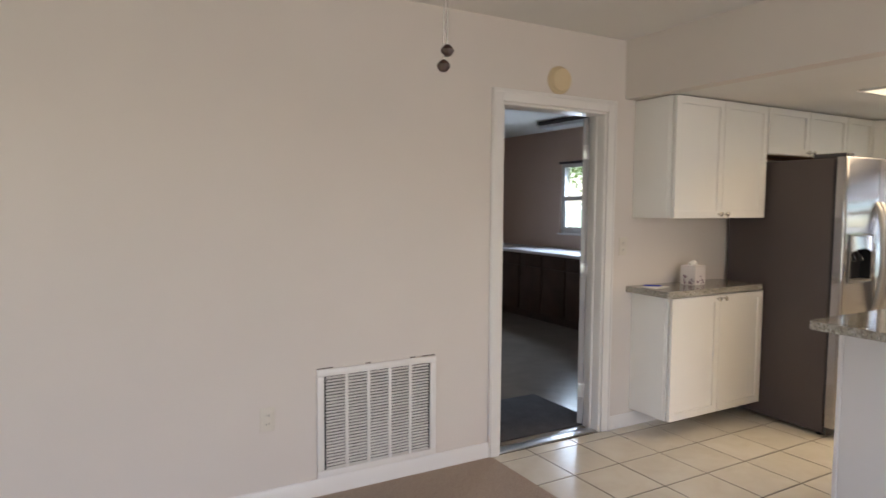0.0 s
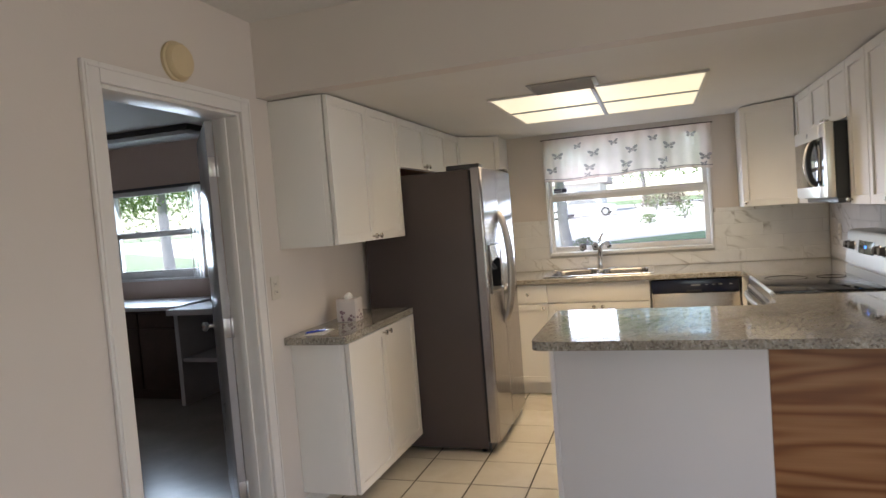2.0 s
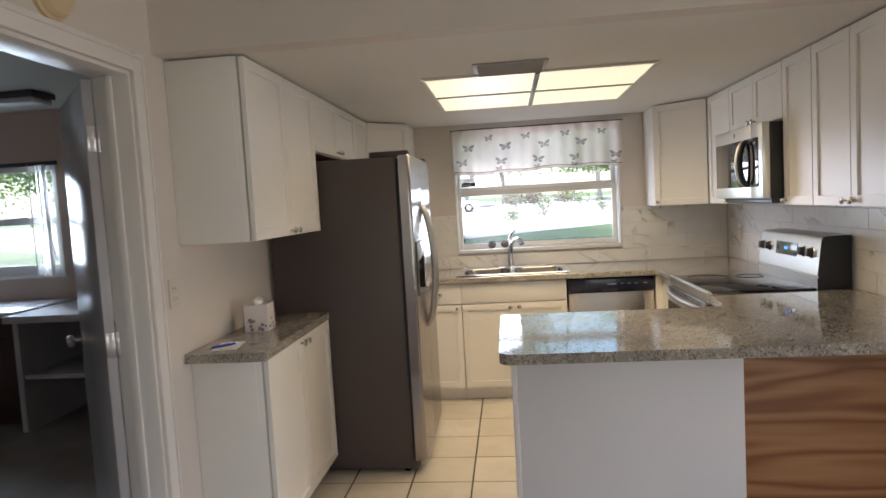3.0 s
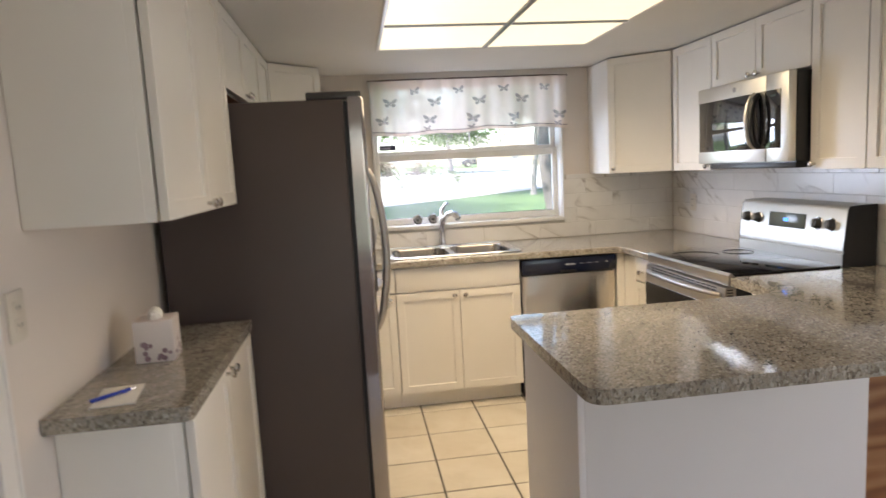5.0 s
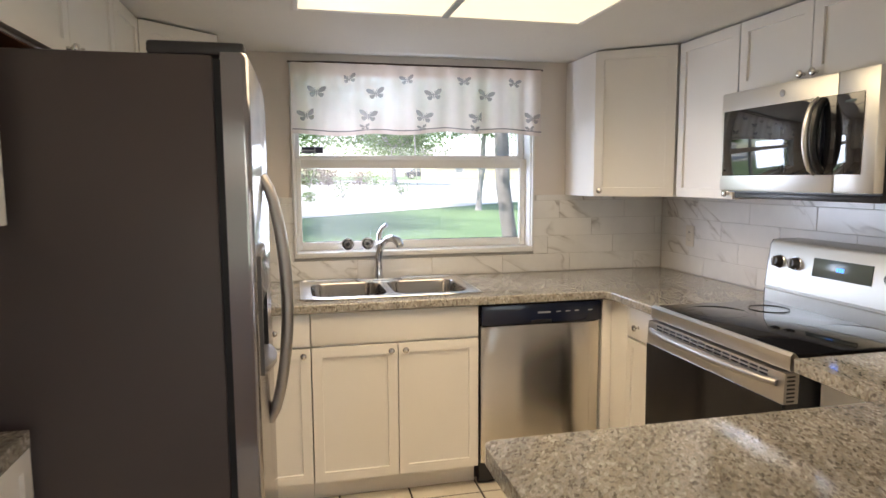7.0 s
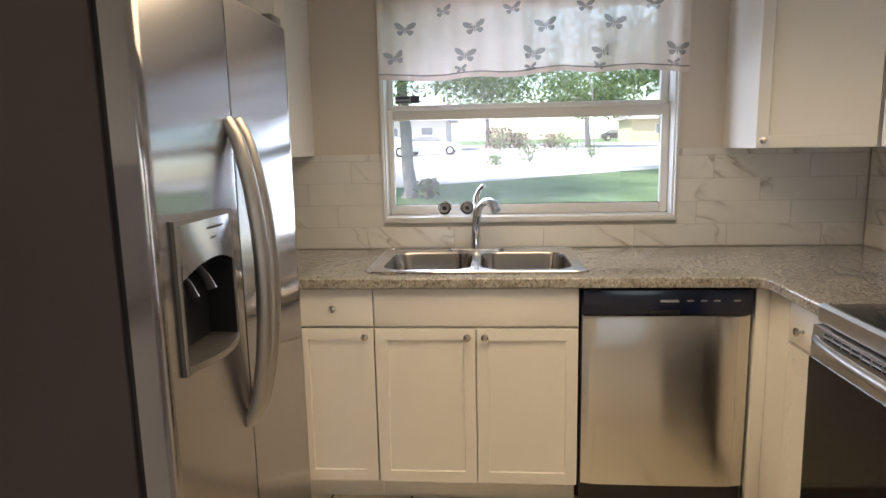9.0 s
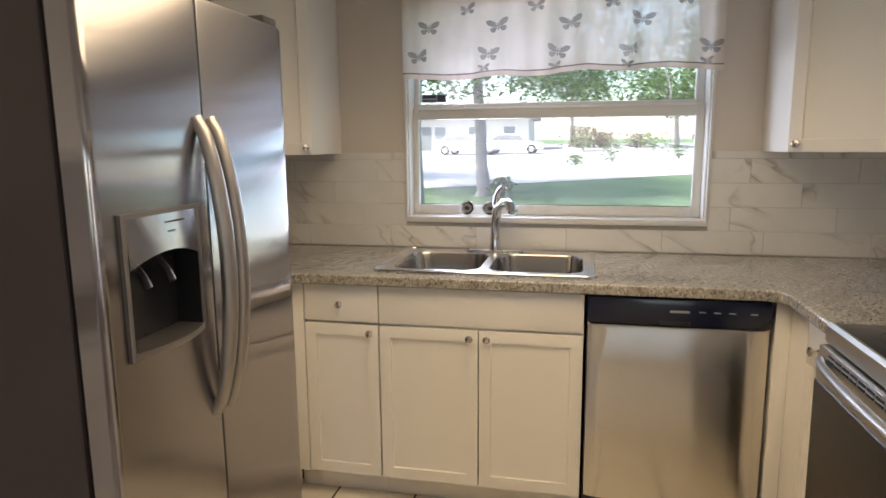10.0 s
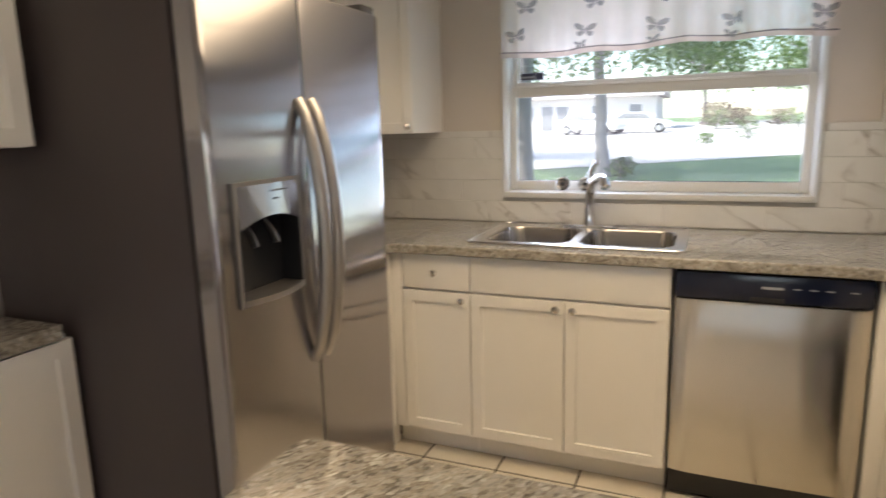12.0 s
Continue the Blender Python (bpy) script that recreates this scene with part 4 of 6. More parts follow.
# ---- sink and faucet ----
sink = thing("sink", (5.83, 2.66, 0.916), "double-bowl stainless drop-in sink", "sink")
rim = part("rim", slab(rrect(5.562, 6.105, 2.245, 3.068, 0.03), [rrect(*bowl_l, 0.075), rrect(*bowl_r, 0.075)], 0.9165, 0.9205), SINKSTEEL, sink)
lip = rrect(5.562, 6.105, 2.245, 3.068, 0.03)
part("rolled_lip", tube([(x, y, 0.9205) for x, y in lip + lip[:2]], 0.0042, 8), CHROME, rim, "polished rolled lip")
for x0, x1, y0, y1 in (bowl_l, bowl_r):
    bm = bmesh.new()
    loops = []
    for ins, z, r in ((0.0, 0.920, 0.075), (0.004, 0.912, 0.075), (0.010, 0.80, 0.075), (0.02, 0.765, 0.08), (0.055, 0.748, 0.06), (0.12, 0.744, 0.03)):
        loops.append([bm.verts.new((x, y, z)) for x, y in rrect(x0 + ins, x1 - ins, y0 + ins, y1 - ins, r)])
    for a, b in zip(loops, loops[1:]):
        for k in range(len(a)):
            bm.faces.new((a[k], a[(k + 1) % len(a)], b[(k + 1) % len(a)], b[k]))
    bm.faces.new(loops[-1])
    bowl = part("bowl", bm, SHADEDBOWL, sink)
    part("drain", lathe([(0.045, 0.745), (0.042, 0.749), (0.03, 0.746), (0.004, 0.745)], 20), CHROME, bowl, m=pose((x0 + x1) / 2, (y0 + y1) / 2, 0))

fx, fy = 6.055, 2.665
fau = thing("faucet", (fx, fy, 0.9205), "chrome single-lever kitchen faucet with a curved spout", "faucet")
bm = slab(rrect(fx - 0.026, fx + 0.026, fy - 0.125, fy + 0.125, 0.025), [], 0.921, 0.930)
softened(part("deck_plate", bm, CHROME, fau), 0.003)
part("body", tube([(fx, fy, 0.928), (fx, fy, 0.945), (fx, fy, 1.0), (fx - 0.004, fy - 0.003, 1.06), (fx - 0.014, fy - 0.01, 1.105), (fx - 0.028, fy - 0.018, 1.135)], [0.028, 0.024, 0.020, 0.0195, 0.022, 0.016], 20), CHROME, fau)
part("spout", tube([(fx - 0.008, fy - 0.006, 1.075), (fx - 0.035, fy - 0.02, 1.118), (fx - 0.07, fy - 0.042, 1.142), (fx - 0.105, fy - 0.064, 1.147), (fx - 0.135, fy - 0.082, 1.136), (fx - 0.152, fy - 0.092, 1.112)], [0.017, 0.017, 0.0175, 0.019, 0.022, 0.020], 18), CHROME, fau)
part("lever", tube([(fx - 0.012, fy - 0.006, 1.125), (fx - 0.012, fy - 0.006, 1.165), (fx - 0.024, fy - 0.02, 1.195), (fx - 0.045, fy - 0.04, 1.213)], [0.017, 0.012, 0.009, 0.011], 14), CHROME, fau)
for y in (2.812, 2.706):
    st = thing("sink_strainer", (X_WIN + 0.03, y, 1.064), "round chrome sink strainer leaning on the window sill", "strainer", "strainers")
    sm = pose(X_WIN + 0.030, y, 1.0985, 0, -80, 0)
    part("basket", lathe([(0.033, 0.004), (0.034, 0.007), (0.030, 0.010), (0.022, 0.004), (0.008, 0.003)], 28), CHROME, st, m=sm)
    part("grip", lathe([(0.005, 0.003), (0.004, 0.014), (0.009, 0.018), (0.004, 0.022)], 14), DARKGREY, st, m=sm)

# ---- dishwasher ----
dw = thing("dishwasher", (5.8, 1.972, 0), "stainless dishwasher with a dark blue-black control panel", "dishwasher")
part("tub", boxed(5.53, 6.10, 1.675, 2.270, 0.02, 0.868), BLACK, dw)
bm = bmesh.new()
n = 40
rows = []
for i in range(n + 1):
    y = 1.6785 + 0.588 * i / n
    u = abs(2 * i / n - 1)
    bulge = 0.004 * (1 - u * u) - 0.010 * max(0.0, (u - 0.78) / 0.22) ** 2
    rows.append([bm.verts.new((x, y, z)) for x, z in ((5.529, 0.113), (5.503 - bulge, 0.113), (5.499 - bulge, 0.117), (5.498 - bulge, 0.762), (5.503 - bulge, 0.770), (5.529, 0.770))])
for a, b in zip(rows, rows[1:]):
    for k in range(6):
        bm.faces.new((a[k], a[(k + 1) % 6], b[(k + 1) % 6], b[k]))
bm.faces.new(rows[0])
bm.faces.new(rows[-1])
part("steel_door", bm, STEELD, dw, "brushed stainless door")
cp = part("control_panel", boxed(5.487, 5.529, 1.6765, 2.2685, 0.776, 0.870, r=0.006), NAVY, dw)
part("grip_recess", boxed(5.4855, 5.4872, 1.93, 2.03, 0.779, 0.793), BLACK, cp, "dark hand grip")
part("maker_mark", boxed(5.4858, 5.4872, 1.935, 1.998, 0.823, 0.831), LABELINK, cp)
for y in (1.895, 1.848, 1.802, 1.735):
    part("button_mark", boxed(5.4858, 5.4872, y - 0.011, y + 0.011, 0.826, 0.830), LABELINK, cp)
part("kick_plate", boxed(5.55, 5.565, 1.675, 2.270, 0.002, 0.108), BLACK, dw)

# ---- refrigerator ----
FX0, FX1, FXG, FY = 4.287, 5.088, 4.646, 3.168
fr = thing("refrigerator", (4.69, 3.56, 0), "side-by-side stainless refrigerator with dark grey sides and ice dispenser", "refrigerator")
part("body", boxed(FX0 + 0.004, FX1 - 0.004, FY + 0.082, 3.955, 0.025, 1.722, r=0.006), DARKSIDE, fr)
part("gasket", boxed(FX0 + 0.012, FX1 - 0.012, FY + 0.066, FY + 0.0815, 0.07, 1.715), BLACK, fr, "black door gasket")
# black strip set into the door gap to draw its dark line
part("gap_shade_strip", boxed(FXG - 0.0039, FXG + 0.0039, FY + 0.001, FY + 0.0655, 0.072, 1.722), BLACK, fr, "black strip standing in for the shade between the doors")
part("kick_grille", boxed(FX0 + 0.01, FX1 - 0.01, FY + 0.06, FY + 0.08, 0.012, 0.066, r=0.003), DARKGREY, fr)
for x in (FX0 + 0.05, FX1 - 0.05):
    for y in (FY + 0.12, 3.9):
        part("foot", lathe([(0.018, 0.0), (0.02, 0.004), (0.012, 0.008), (0.012, 0.027)], 12), BLACK, fr, m=pose(x, y, 0))


def fridge_door(name, x0, x1, hole=None):
    """A door with a bowed front and rolled sides; hole: x0, x1, z0, z1 cut for the dispenser."""
    bm = bmesh.new()
    xs = sorted({x0, x0 + 0.003, x0 + 0.007, x0 + 0.014, x0 + 0.02, x0 + 0.045, x1 - 0.03, x1 - 0.012, x1 - 0.003, x1, *([hole[0], hole[1]] if hole else []), *[x0 + (x1 - x0) * k / 8 for k in range(1, 8)]})
    zs = [0.07, 0.076, *([hole[2], hole[3]] if hole else []), 1.718, 1.728]

    def depth(x):
        left, right = (0.013 if x0 == FX0 else 0.0004), (0.013 if x1 == FX1 else 0.0004)
        edge = 0.8 * left * max(0.0, 1 - (x - x0) / left) ** 2.2 + 0.8 * right * max(0.0, 1 - (x1 - x) / right) ** 2.2
        return FY + edge + 0.005 * ((2 * (x - FX0) / (FX1 - FX0) - 1) ** 2)

    vs = [[bm.verts.new((x, depth(x) + (0.006 if z in (zs[0], zs[-1]) else 0), z)) for z in zs] for x in xs]
    for i in range(len(xs) - 1):
        for j in range(len(zs) - 1):
            if hole and hole[0] - 1e-6 <= xs[i] and xs[i + 1] <= hole[1] + 1e-6 and zs[j] == hole[2]:
                continue
            bm.faces.new((vs[i][j], vs[i + 1][j], vs[i + 1][j + 1], vs[i][j + 1]))
    back = [bm.verts.new((x, FY + 0.065, z)) for x, z in ((x0, zs[0]), (x1, zs[0]), (x1, zs[-1]), (x0, zs[-1]))]
    bm.faces.new(back)
    bm.faces.new([back[0], back[1]] + [vs[i][0] for i in range(len(xs) - 1, -1, -1)])
    bm.faces.new([back[3], back[2]] + [vs[i][-1] for i in range(len(xs) - 1, -1, -1)])
    bm.faces.new([back[0], back[3]] + [vs[0][j] for j in range(len(zs) - 1, -1, -1)])
    bm.faces.new([back[1], back[2]] + [vs[-1][j] for j in range(len(zs) - 1, -1, -1)])
    return part(name, bm, STEEL, fr, "bowed brushed stainless door")


DX0, DX1, DZ0, DZ1 = 4.342, 4.600, 0.966, 1.262
freezer = fridge_door("freezer_door", FX0, FXG - 0.004, (DX0 + 0.012, DX1 - 0.012, DZ0 + 0.012, DZ1 - 0.012))
fresh = fridge_door("fridge_door", FXG + 0.004, FX1)
# dispenser
bmd = boxes((DX0, DX0 + 0.014, FY - 0.004, FY + 0.02, DZ0, DZ1), (DX1 - 0.014, DX1, FY - 0.004, FY + 0.02, DZ0, DZ1), (DX0 + 0.014, DX1 - 0.014, FY - 0.004, FY + 0.02, DZ1 - 0.010, DZ1), (DX0 + 0.014, DX1 - 0.014, FY - 0.004, FY + 0.02, DZ0, DZ0 + 0.012))
part("bezel", bmd, BEZEL, fr, "dark grey dispenser bezel")
# arched control face
bm = bmesh.new()
top, n = DZ1 - 0.010, 14
lo, hi = [], []
for k in range(n + 1):
    x = DX0 + 0.014 + (DX1 - DX0 - 0.028) * k / n
    arch = 1.150 + 0.026 * (1 - (2 * k / n - 1) ** 2)
    bulge = 0.010 * (1 - (2 * k / n - 1) ** 2)
    lo.append(bm.verts.new((x, FY - 0.006 - bulge, arch)))
    hi.append(bm.verts.new((x, FY - 0.003, top)))
for k in range(n):
    bm.faces.new((lo[k], lo[k + 1], hi[k + 1], hi[k]))
ext = bmesh.ops.extrude_face_region(bm, geom=bm.faces[:])["geom"]
bmesh.ops.translate(bm, vec=(0, 0.02, 0), verts=[g for g in ext if isinstance(g, bmesh.types.BMVert)])
cf = part("control_face", bm, STEEL, fr, "silver dispenser control face")
for x0, x1, z in ((4.475, 4.535, 1.234), (4.475, 4.500, 1.214), (4.485, 4.515, 1.200)):
    part("writing_bar", boxed(x0, x1, FY - 0.0105, FY - 0.0085, z - 0.0018, z + 0.0018), DARKGREY, cf)
for d in ((DX0 + 0.014, DX1 - 0.014, FY + 0.058, FY + 0.062, DZ0 + 0.012, 1.176), (DX0 + 0.012, DX0 + 0.016, FY - 0.004, FY + 0.06, DZ0 + 0.012, 1.18), (DX1 - 0.016, DX1 - 0.012, FY - 0.004, FY + 0.06, DZ0 + 0.012, 1.18), (DX0 + 0.014, DX1 - 0.014, FY + 0.008, FY + 0.06, 1.176, 1.180)):
    part("cavity_wall", boxed(*d), BLACK, fr, "dark dispenser cavity wall")
bm = bmesh.new()
tr0 = []
for k in range(11):
    x = DX0 + 0.010 + (DX1 - DX0 - 0.02) * k / 10
    b = 0.024 * (1 - (2 * k / 10 - 1) ** 2)
    tr0.append((x, FY - 0.006 - b))
out = tr0 + [(DX1 - 0.010, FY + 0.056), (DX0 + 0.010, FY + 0.056)]
part("drip_tray", slab(out, [], DZ0 + 0.004, DZ0 + 0.018), SATIN, fr, "curved grey drip tray")
for x in (4.43, 4.51):
    part("paddle", tube([(x, FY + 0.045, 1.155), (x, FY + 0.022, 1.125), (x, FY + 0.012, 1.10)], [0.012, 0.016, 0.02], 10, flat=0.35), BEZEL, fr, "dark grey dispenser paddle")
for x, d in ((FXG - 0.024, freezer), (FXG + 0.032, fresh)):
    pts, rad = [], []
    for k in range(21):
        t = k / 20
        bow = 0.060 * math.sin(math.pi * t) ** 0.62
        pts.append((x, FY + 0.002 - bow, 0.745 + 0.710 * t))
        rad.append(0.0125 + 0.003 * math.sin(math.pi * t))
    part("handle", tube(pts, rad, 14, flat=1.25), SATIN, d, "long bowed stainless handle")
part("hinge_cover", boxed(FX0 + 0.01, FX0 + 0.09, FY + 0.012, FY + 0.22, 1.722, 1.752, r=0.008), DARKGREY, fr, "dark hinge cover")
part("hinge_cover", boxed(FX1 - 0.09, FX1 - 0.01, FY + 0.012, FY + 0.22, 1.722, 1.752, r=0.008), DARKGREY, fr, "dark hinge cover")

# ---- range ----
RX0, RX1, RY = 4.312, 5.066, 1.668
ra = thing("range", (4.69, 1.3, 0), "freestanding stainless electric range with black glass top", "range")
part("body", boxed(RX0 + 0.002, RX1 - 0.002, Y_RANGE + 0.02, RY - 0.035, 0.03, 0.905), BLACK, ra, "black side panels")
part("cooktop", boxed(RX0 + 0.004, RX1 - 0.004, 1.135, RY - 0.012, 0.9055, 0.925, r=0.003), BLACKGLASS, ra, "black ceramic glass cooktop")
part("front_trim", prism([(RY - 0.034, 0.872), (RY - 0.002, 0.872), (RY + 0.002, 0.88), (RY + 0.002, 0.918), (RY - 0.006, 0.928), (RY - 0.0125, 0.928), (RY - 0.034, 0.905)], RX0, RX1), STEELH, ra, "steel front trim")
for cx, cy, r in ((4.90, 1.49, 0.115), (4.50, 1.49, 0.085), (4.90, 1.25, 0.075), (4.50, 1.25, 0.105)):
    bm = bmesh.new()
    tube([(cx + r * math.cos(a), cy + r * math.sin(a), 0.9250) for a in (2 * math.pi * k / 48 for k in range(49))], 0.0004, 4, bm, 0.4)
    part("burner_ring", bm, OVENGLASS, ra, "thin grey burner ring")
door = part("oven_door", prism([(RY - 0.034, 0.772), (RY + 0.017, 0.772), (RY + 0.018, 0.80), (RY + 0.014, 0.865), (RY - 0.034, 0.868)], RX0 + 0.002, RX1 - 0.002), STEELH, ra, "stainless top band of the oven door")
part("door_core", boxed(RX0 + 0.004, RX1 - 0.004, RY - 0.034, RY + 0.009, 0.240, 0.771), BLACK, door, "black door core")
part("oven_glass", prism([(RY + 0.010, 0.262), (RY + 0.0155, 0.262), (RY + 0.0212, 0.772), (RY + 0.016, 0.772)], RX0 + 0.003, RX1 - 0.003), OVENGLASS, door, "black oven glass")
for k in range(14):
    x = RX0 + 0.09 + 0.0445 * k
    part("vent_slot", boxed(x - 0.017, x + 0.017, RY + 0.0115, RY + 0.0165, 0.853, 0.859), BLACK, door)
    part("vent_slot", boxed(x - 0.017, x + 0.017, RY + 0.0125, RY + 0.0175, 0.841, 0.847), BLACK, door)
for k in range(7):
    part("side_slot", boxed(RX0 + 0.0008, RX0 + 0.003, RY - 0.020, RY + 0.008, 0.778 + 0.0125 * k, 0.7835 + 0.0125 * k), BLACK, door)
pts = []
for k in range(17):
    t = k / 16
    pts.append((RX0 + 0.03 + (RX1 - RX0 - 0.06) * t, RY + 0.020 + 0.030 * math.sin(math.pi * t) ** 0.5, 0.832))
part("handle", tube(pts, [0.010 + 0.004 * math.sin(math.pi * k / 16) for k in range(17)], 14), SATIN, door, "bowed steel oven handle")
part("storage_drawer", boxed(RX0 + 0.002, RX1 - 0.002, RY - 0.034, RY + 0.006, 0.06, 0.23, r=0.005), STEELH, ra, "steel storage drawer")
for x in (RX0 + 0.05, RX1 - 0.05):
    for y in (1.05, 1.6):
        part("foot", lathe([(0.016, 0), (0.018, 0.004), (0.01, 0.008), (0.01, 0.031)], 10), BLACK, ra, m=pose(x, y, 0))
GUARD = [(Y_RANGE + 0.02, 0.906), (1.134, 0.906), (1.134, 0.975), (1.128, 0.978), (1.128, 0.986), (1.134, 0.989), (1.112, 1.168), (1.100, 1.183), (1.06, 1.187), (Y_RANGE + 0.02, 1.187)]
bg = part("backguard", prism(GUARD, RX0, RX1), STEELG, ra, "stainless control backguard")
for x0, x1 in ((RX0 - 0.004, RX0 - 0.0004), (RX1 + 0.0004, RX1 + 0.004)):
    part("end_cap", prism(GUARD, x0, x1), BLACK, bg, "black end cap")
TILT = math.degrees(math.atan2(1.134 - 1.112, 1.168 - 0.989))


def on_guard(x, z):
    return pose(x, 1.134 - (z - 0.989) * 0.1229, z, -TILT, 0, 180)


for x in (5.005, 4.915, 4.478, 4.392):
    kn = part("control_knob", lathe([(0.026, 0), (0.027, 0.004), (0.024, 0.008), (0.021, 0.024), (0.017, 0.028)], 22), DARKGREY, bg, "dark knob with steel ring", m=on_guard(x, 1.098) @ pose(0, -0.001, 0, 90, 0, 0))
    part("knob_grip", boxed(-0.004, 0.004, -0.036, -0.026, -0.019, 0.019, r=0.002), GREYPLASTIC, kn, m=on_guard(x, 1.098))
    part("knob_ring", lathe([(0.0285, 0), (0.0295, 0.003), (0.027, 0.005)], 22), CHROME, kn, m=on_guard(x, 1.098) @ pose(0, -0.0005, 0, 90, 0, 0))
dsp = part("display", boxed(-0.132, 0.132, -0.003, 0.004, -0.036, 0.036, r=0.001), LCD, bg, "dark display with blue digits", m=on_guard(4.695, 1.098))
for x in (0.004, 0.016, 0.028):
    part("digit_bar", boxed(x - 0.004 - 0.02, x + 0.004 - 0.02, -0.0042, -0.0028, -0.006, 0.010), BLUELED, dsp, m=on_guard(4.695, 1.098))

# ---- microwave ----
MX0, MX1, MY, MZ0, MZ1 = 4.352, 5.075, 1.372, 1.392, 1.78
mw = thing("microwave", (4.7, 1.15, MZ0), "over-the-range stainless microwave with dark glass window", "microwave")
part("body", boxed(MX0 + 0.003, MX1 - 0.003, Y_RANGE + 0.004, MY - 0.042, MZ0 - 0.006, MZ1 - 0.003), BLACK, mw, "black case")
part("door", boxed(4.505, MX1, MY - 0.04, MY, MZ0, MZ1, r=0.006), STEELM, mw, "stainless door")
part("control_side", boxed(MX0, 4.503, MY - 0.04, MY, MZ0, MZ1, r=0.006), STEELM, mw, "stainless control side")
part("window", boxed(4.5045, MX1 - 0.018, MY - 0.002, MY + 0.003, 1.452, 1.708, r=0.0015), MWGLASS, mw, "dark glass window")
part("keypad", boxed(4.400, 4.5025, MY - 0.002, MY + 0.003, 1.452, 1.708, r=0.0015), MWGLASS, mw, "dark keypad")
part("keypad_display", boxed(4.43, 4.47, MY + 0.002, MY + 0.0034, 1.678, 1.687), LCD, mw)
part("badge", lathe([(0.013, 0), (0.013, 0.002), (0.011, 0.003)], 18), GREYPLASTIC, mw, "small round badge", m=pose(4.745, MY - 0.0005, 1.744, -90, 0, 0))
pts = [(4.578, MY + 0.004 + 0.045 * math.sin(math.pi * k / 16) ** 0.5, 1.455 + 0.25 * k / 16) for k in range(17)]
part("handle", tube(pts, [0.008 + 0.003 * math.sin(math.pi * k / 16) for k in range(17)], 14), STEELM, mw, "bowed steel handle")
pts = [(4.552, MY + 0.002 + 0.038 * math.sin(math.pi * k / 16) ** 0.5, 1.462 + 0.235 * k / 16) for k in range(17)]
part("handle_back", tube(pts, 0.014, 10), BLACK, mw, "black inner side of the handle")
part("vent_lip", boxed(MX0 + 0.02, MX1 - 0.03, Y_RANGE + 0.02, MY - 0.05, MZ0 - 0.03, MZ0 - 0.0065, r=0.004), DARKGREY, mw, "dark grey underside vent")

# ---- ceiling light and vent ----
LX0, LX1, LY0, LY1 = 4.148, 5.28, 1.908, 3.07
cl = thing("ceiling_light", ((LX0 + LX1) / 2, (LY0 + LY1) / 2, Z_KITCHEN), "large lit fluorescent ceiling panel with four yellowed diffusers", "ceiling light")
zf = Z_KITCHEN - 0.012
for d in ((LX0, LX1, LY0, LY0 + 0.02), (LX0, LX1, LY1 - 0.02, LY1), (LX0, LX0 + 0.02, LY0 + 0.02, LY1 - 0.02), (LX1 - 0.02, LX1, LY0 + 0.02, LY1 - 0.02)):
    part("frame", boxed(*d, zf, Z_KITCHEN - 0.001, r=0.002), TRIM, cl)
mxm, mym = (LX0 + LX1) / 2, (LY0 + LY1) / 2
part("divider", boxed(LX0 + 0.02, LX1 - 0.02, mym - 0.013, mym + 0.013, zf - 0.004, Z_KITCHEN - 0.001, r=0.002), GREYPLASTIC, cl)
for y0, y1 in ((LY0 + 0.02, mym - 0.013), (mym + 0.013, LY1 - 0.02)):
    part("divider", boxed(mxm - 0.013, mxm + 0.013, y0, y1, zf - 0.004, Z_KITCHEN - 0.001, r=0.002), GREYPLASTIC, cl)
    for x0, x1 in ((LX0 + 0.02, mxm - 0.013), (mxm + 0.013, LX1 - 0.02)):
        part("diffuser", boxed(x0, x1, y0, y1, zf + 0.003, zf + 0.006), DIFFUSER, cl, "glowing yellowed diffuser")
ve = thing("ceiling_vent", (4.0, 2.62, Z_KITCHEN), "grey metal ceiling air register", "vent")
part("frame", boxed(3.90, 4.12, 2.45, 2.80, Z_KITCHEN - 0.008, Z_KITCHEN - 0.001, r=0.003), GREYPLASTIC, ve)
for k in range(7):
    part("slat", boxed(-0.012, 0.012, -0.15, 0.15, -0.0012, 0.0012), GREYPLASTIC, ve, m=pose(3.93 + 0.026 * k, 2.625, Z_KITCHEN - 0.016, 0, 40, 0))

# ---- door wall fittings ----
gr = thing("return_air_grille", (1.62, Y_DOOR, 0.09), "white metal return air grille with five louvred bays", "vent")
G0, G1, GZ0, GZ1 = 1.295, 1.950, 0.092, 0.628
for d in ((G0, G1, GZ0, GZ0 + 0.035), (G0, G1, GZ1 - 0.035, GZ1), (G0, G0 + 0.035, GZ0 + 0.035, GZ1 - 0.035), (G1 - 0.035, G1, GZ0 + 0.035, GZ1 - 0.035)):
    part("frame", boxed(d[0], d[1], Y_DOOR - 0.016, Y_DOOR - 0.001, d[2], d[3], r=0.003), TRIM, gr)
# dark sheet on the uncut wall, standing in for shade behind the louvres
part("backing", boxed(G0 + 0.02, G1 - 0.02, Y_DOOR - 0.003, Y_DOOR - 0.0015, GZ0 + 0.02, GZ1 - 0.02), DARKGREY, gr, "dark sheet in place of the unlit hollow behind the louvres")
bays = [G0 + 0.035 + (G1 - G0 - 0.07) * k / 5 for k in range(6)]
for x in bays[1:-1]:
    part("mullion", boxed(x - 0.009, x + 0.009, Y_DOOR - 0.015, Y_DOOR - 0.004, GZ0 + 0.035, GZ1 - 0.035, r=0.002), TRIM, gr)
LOUVRE = None
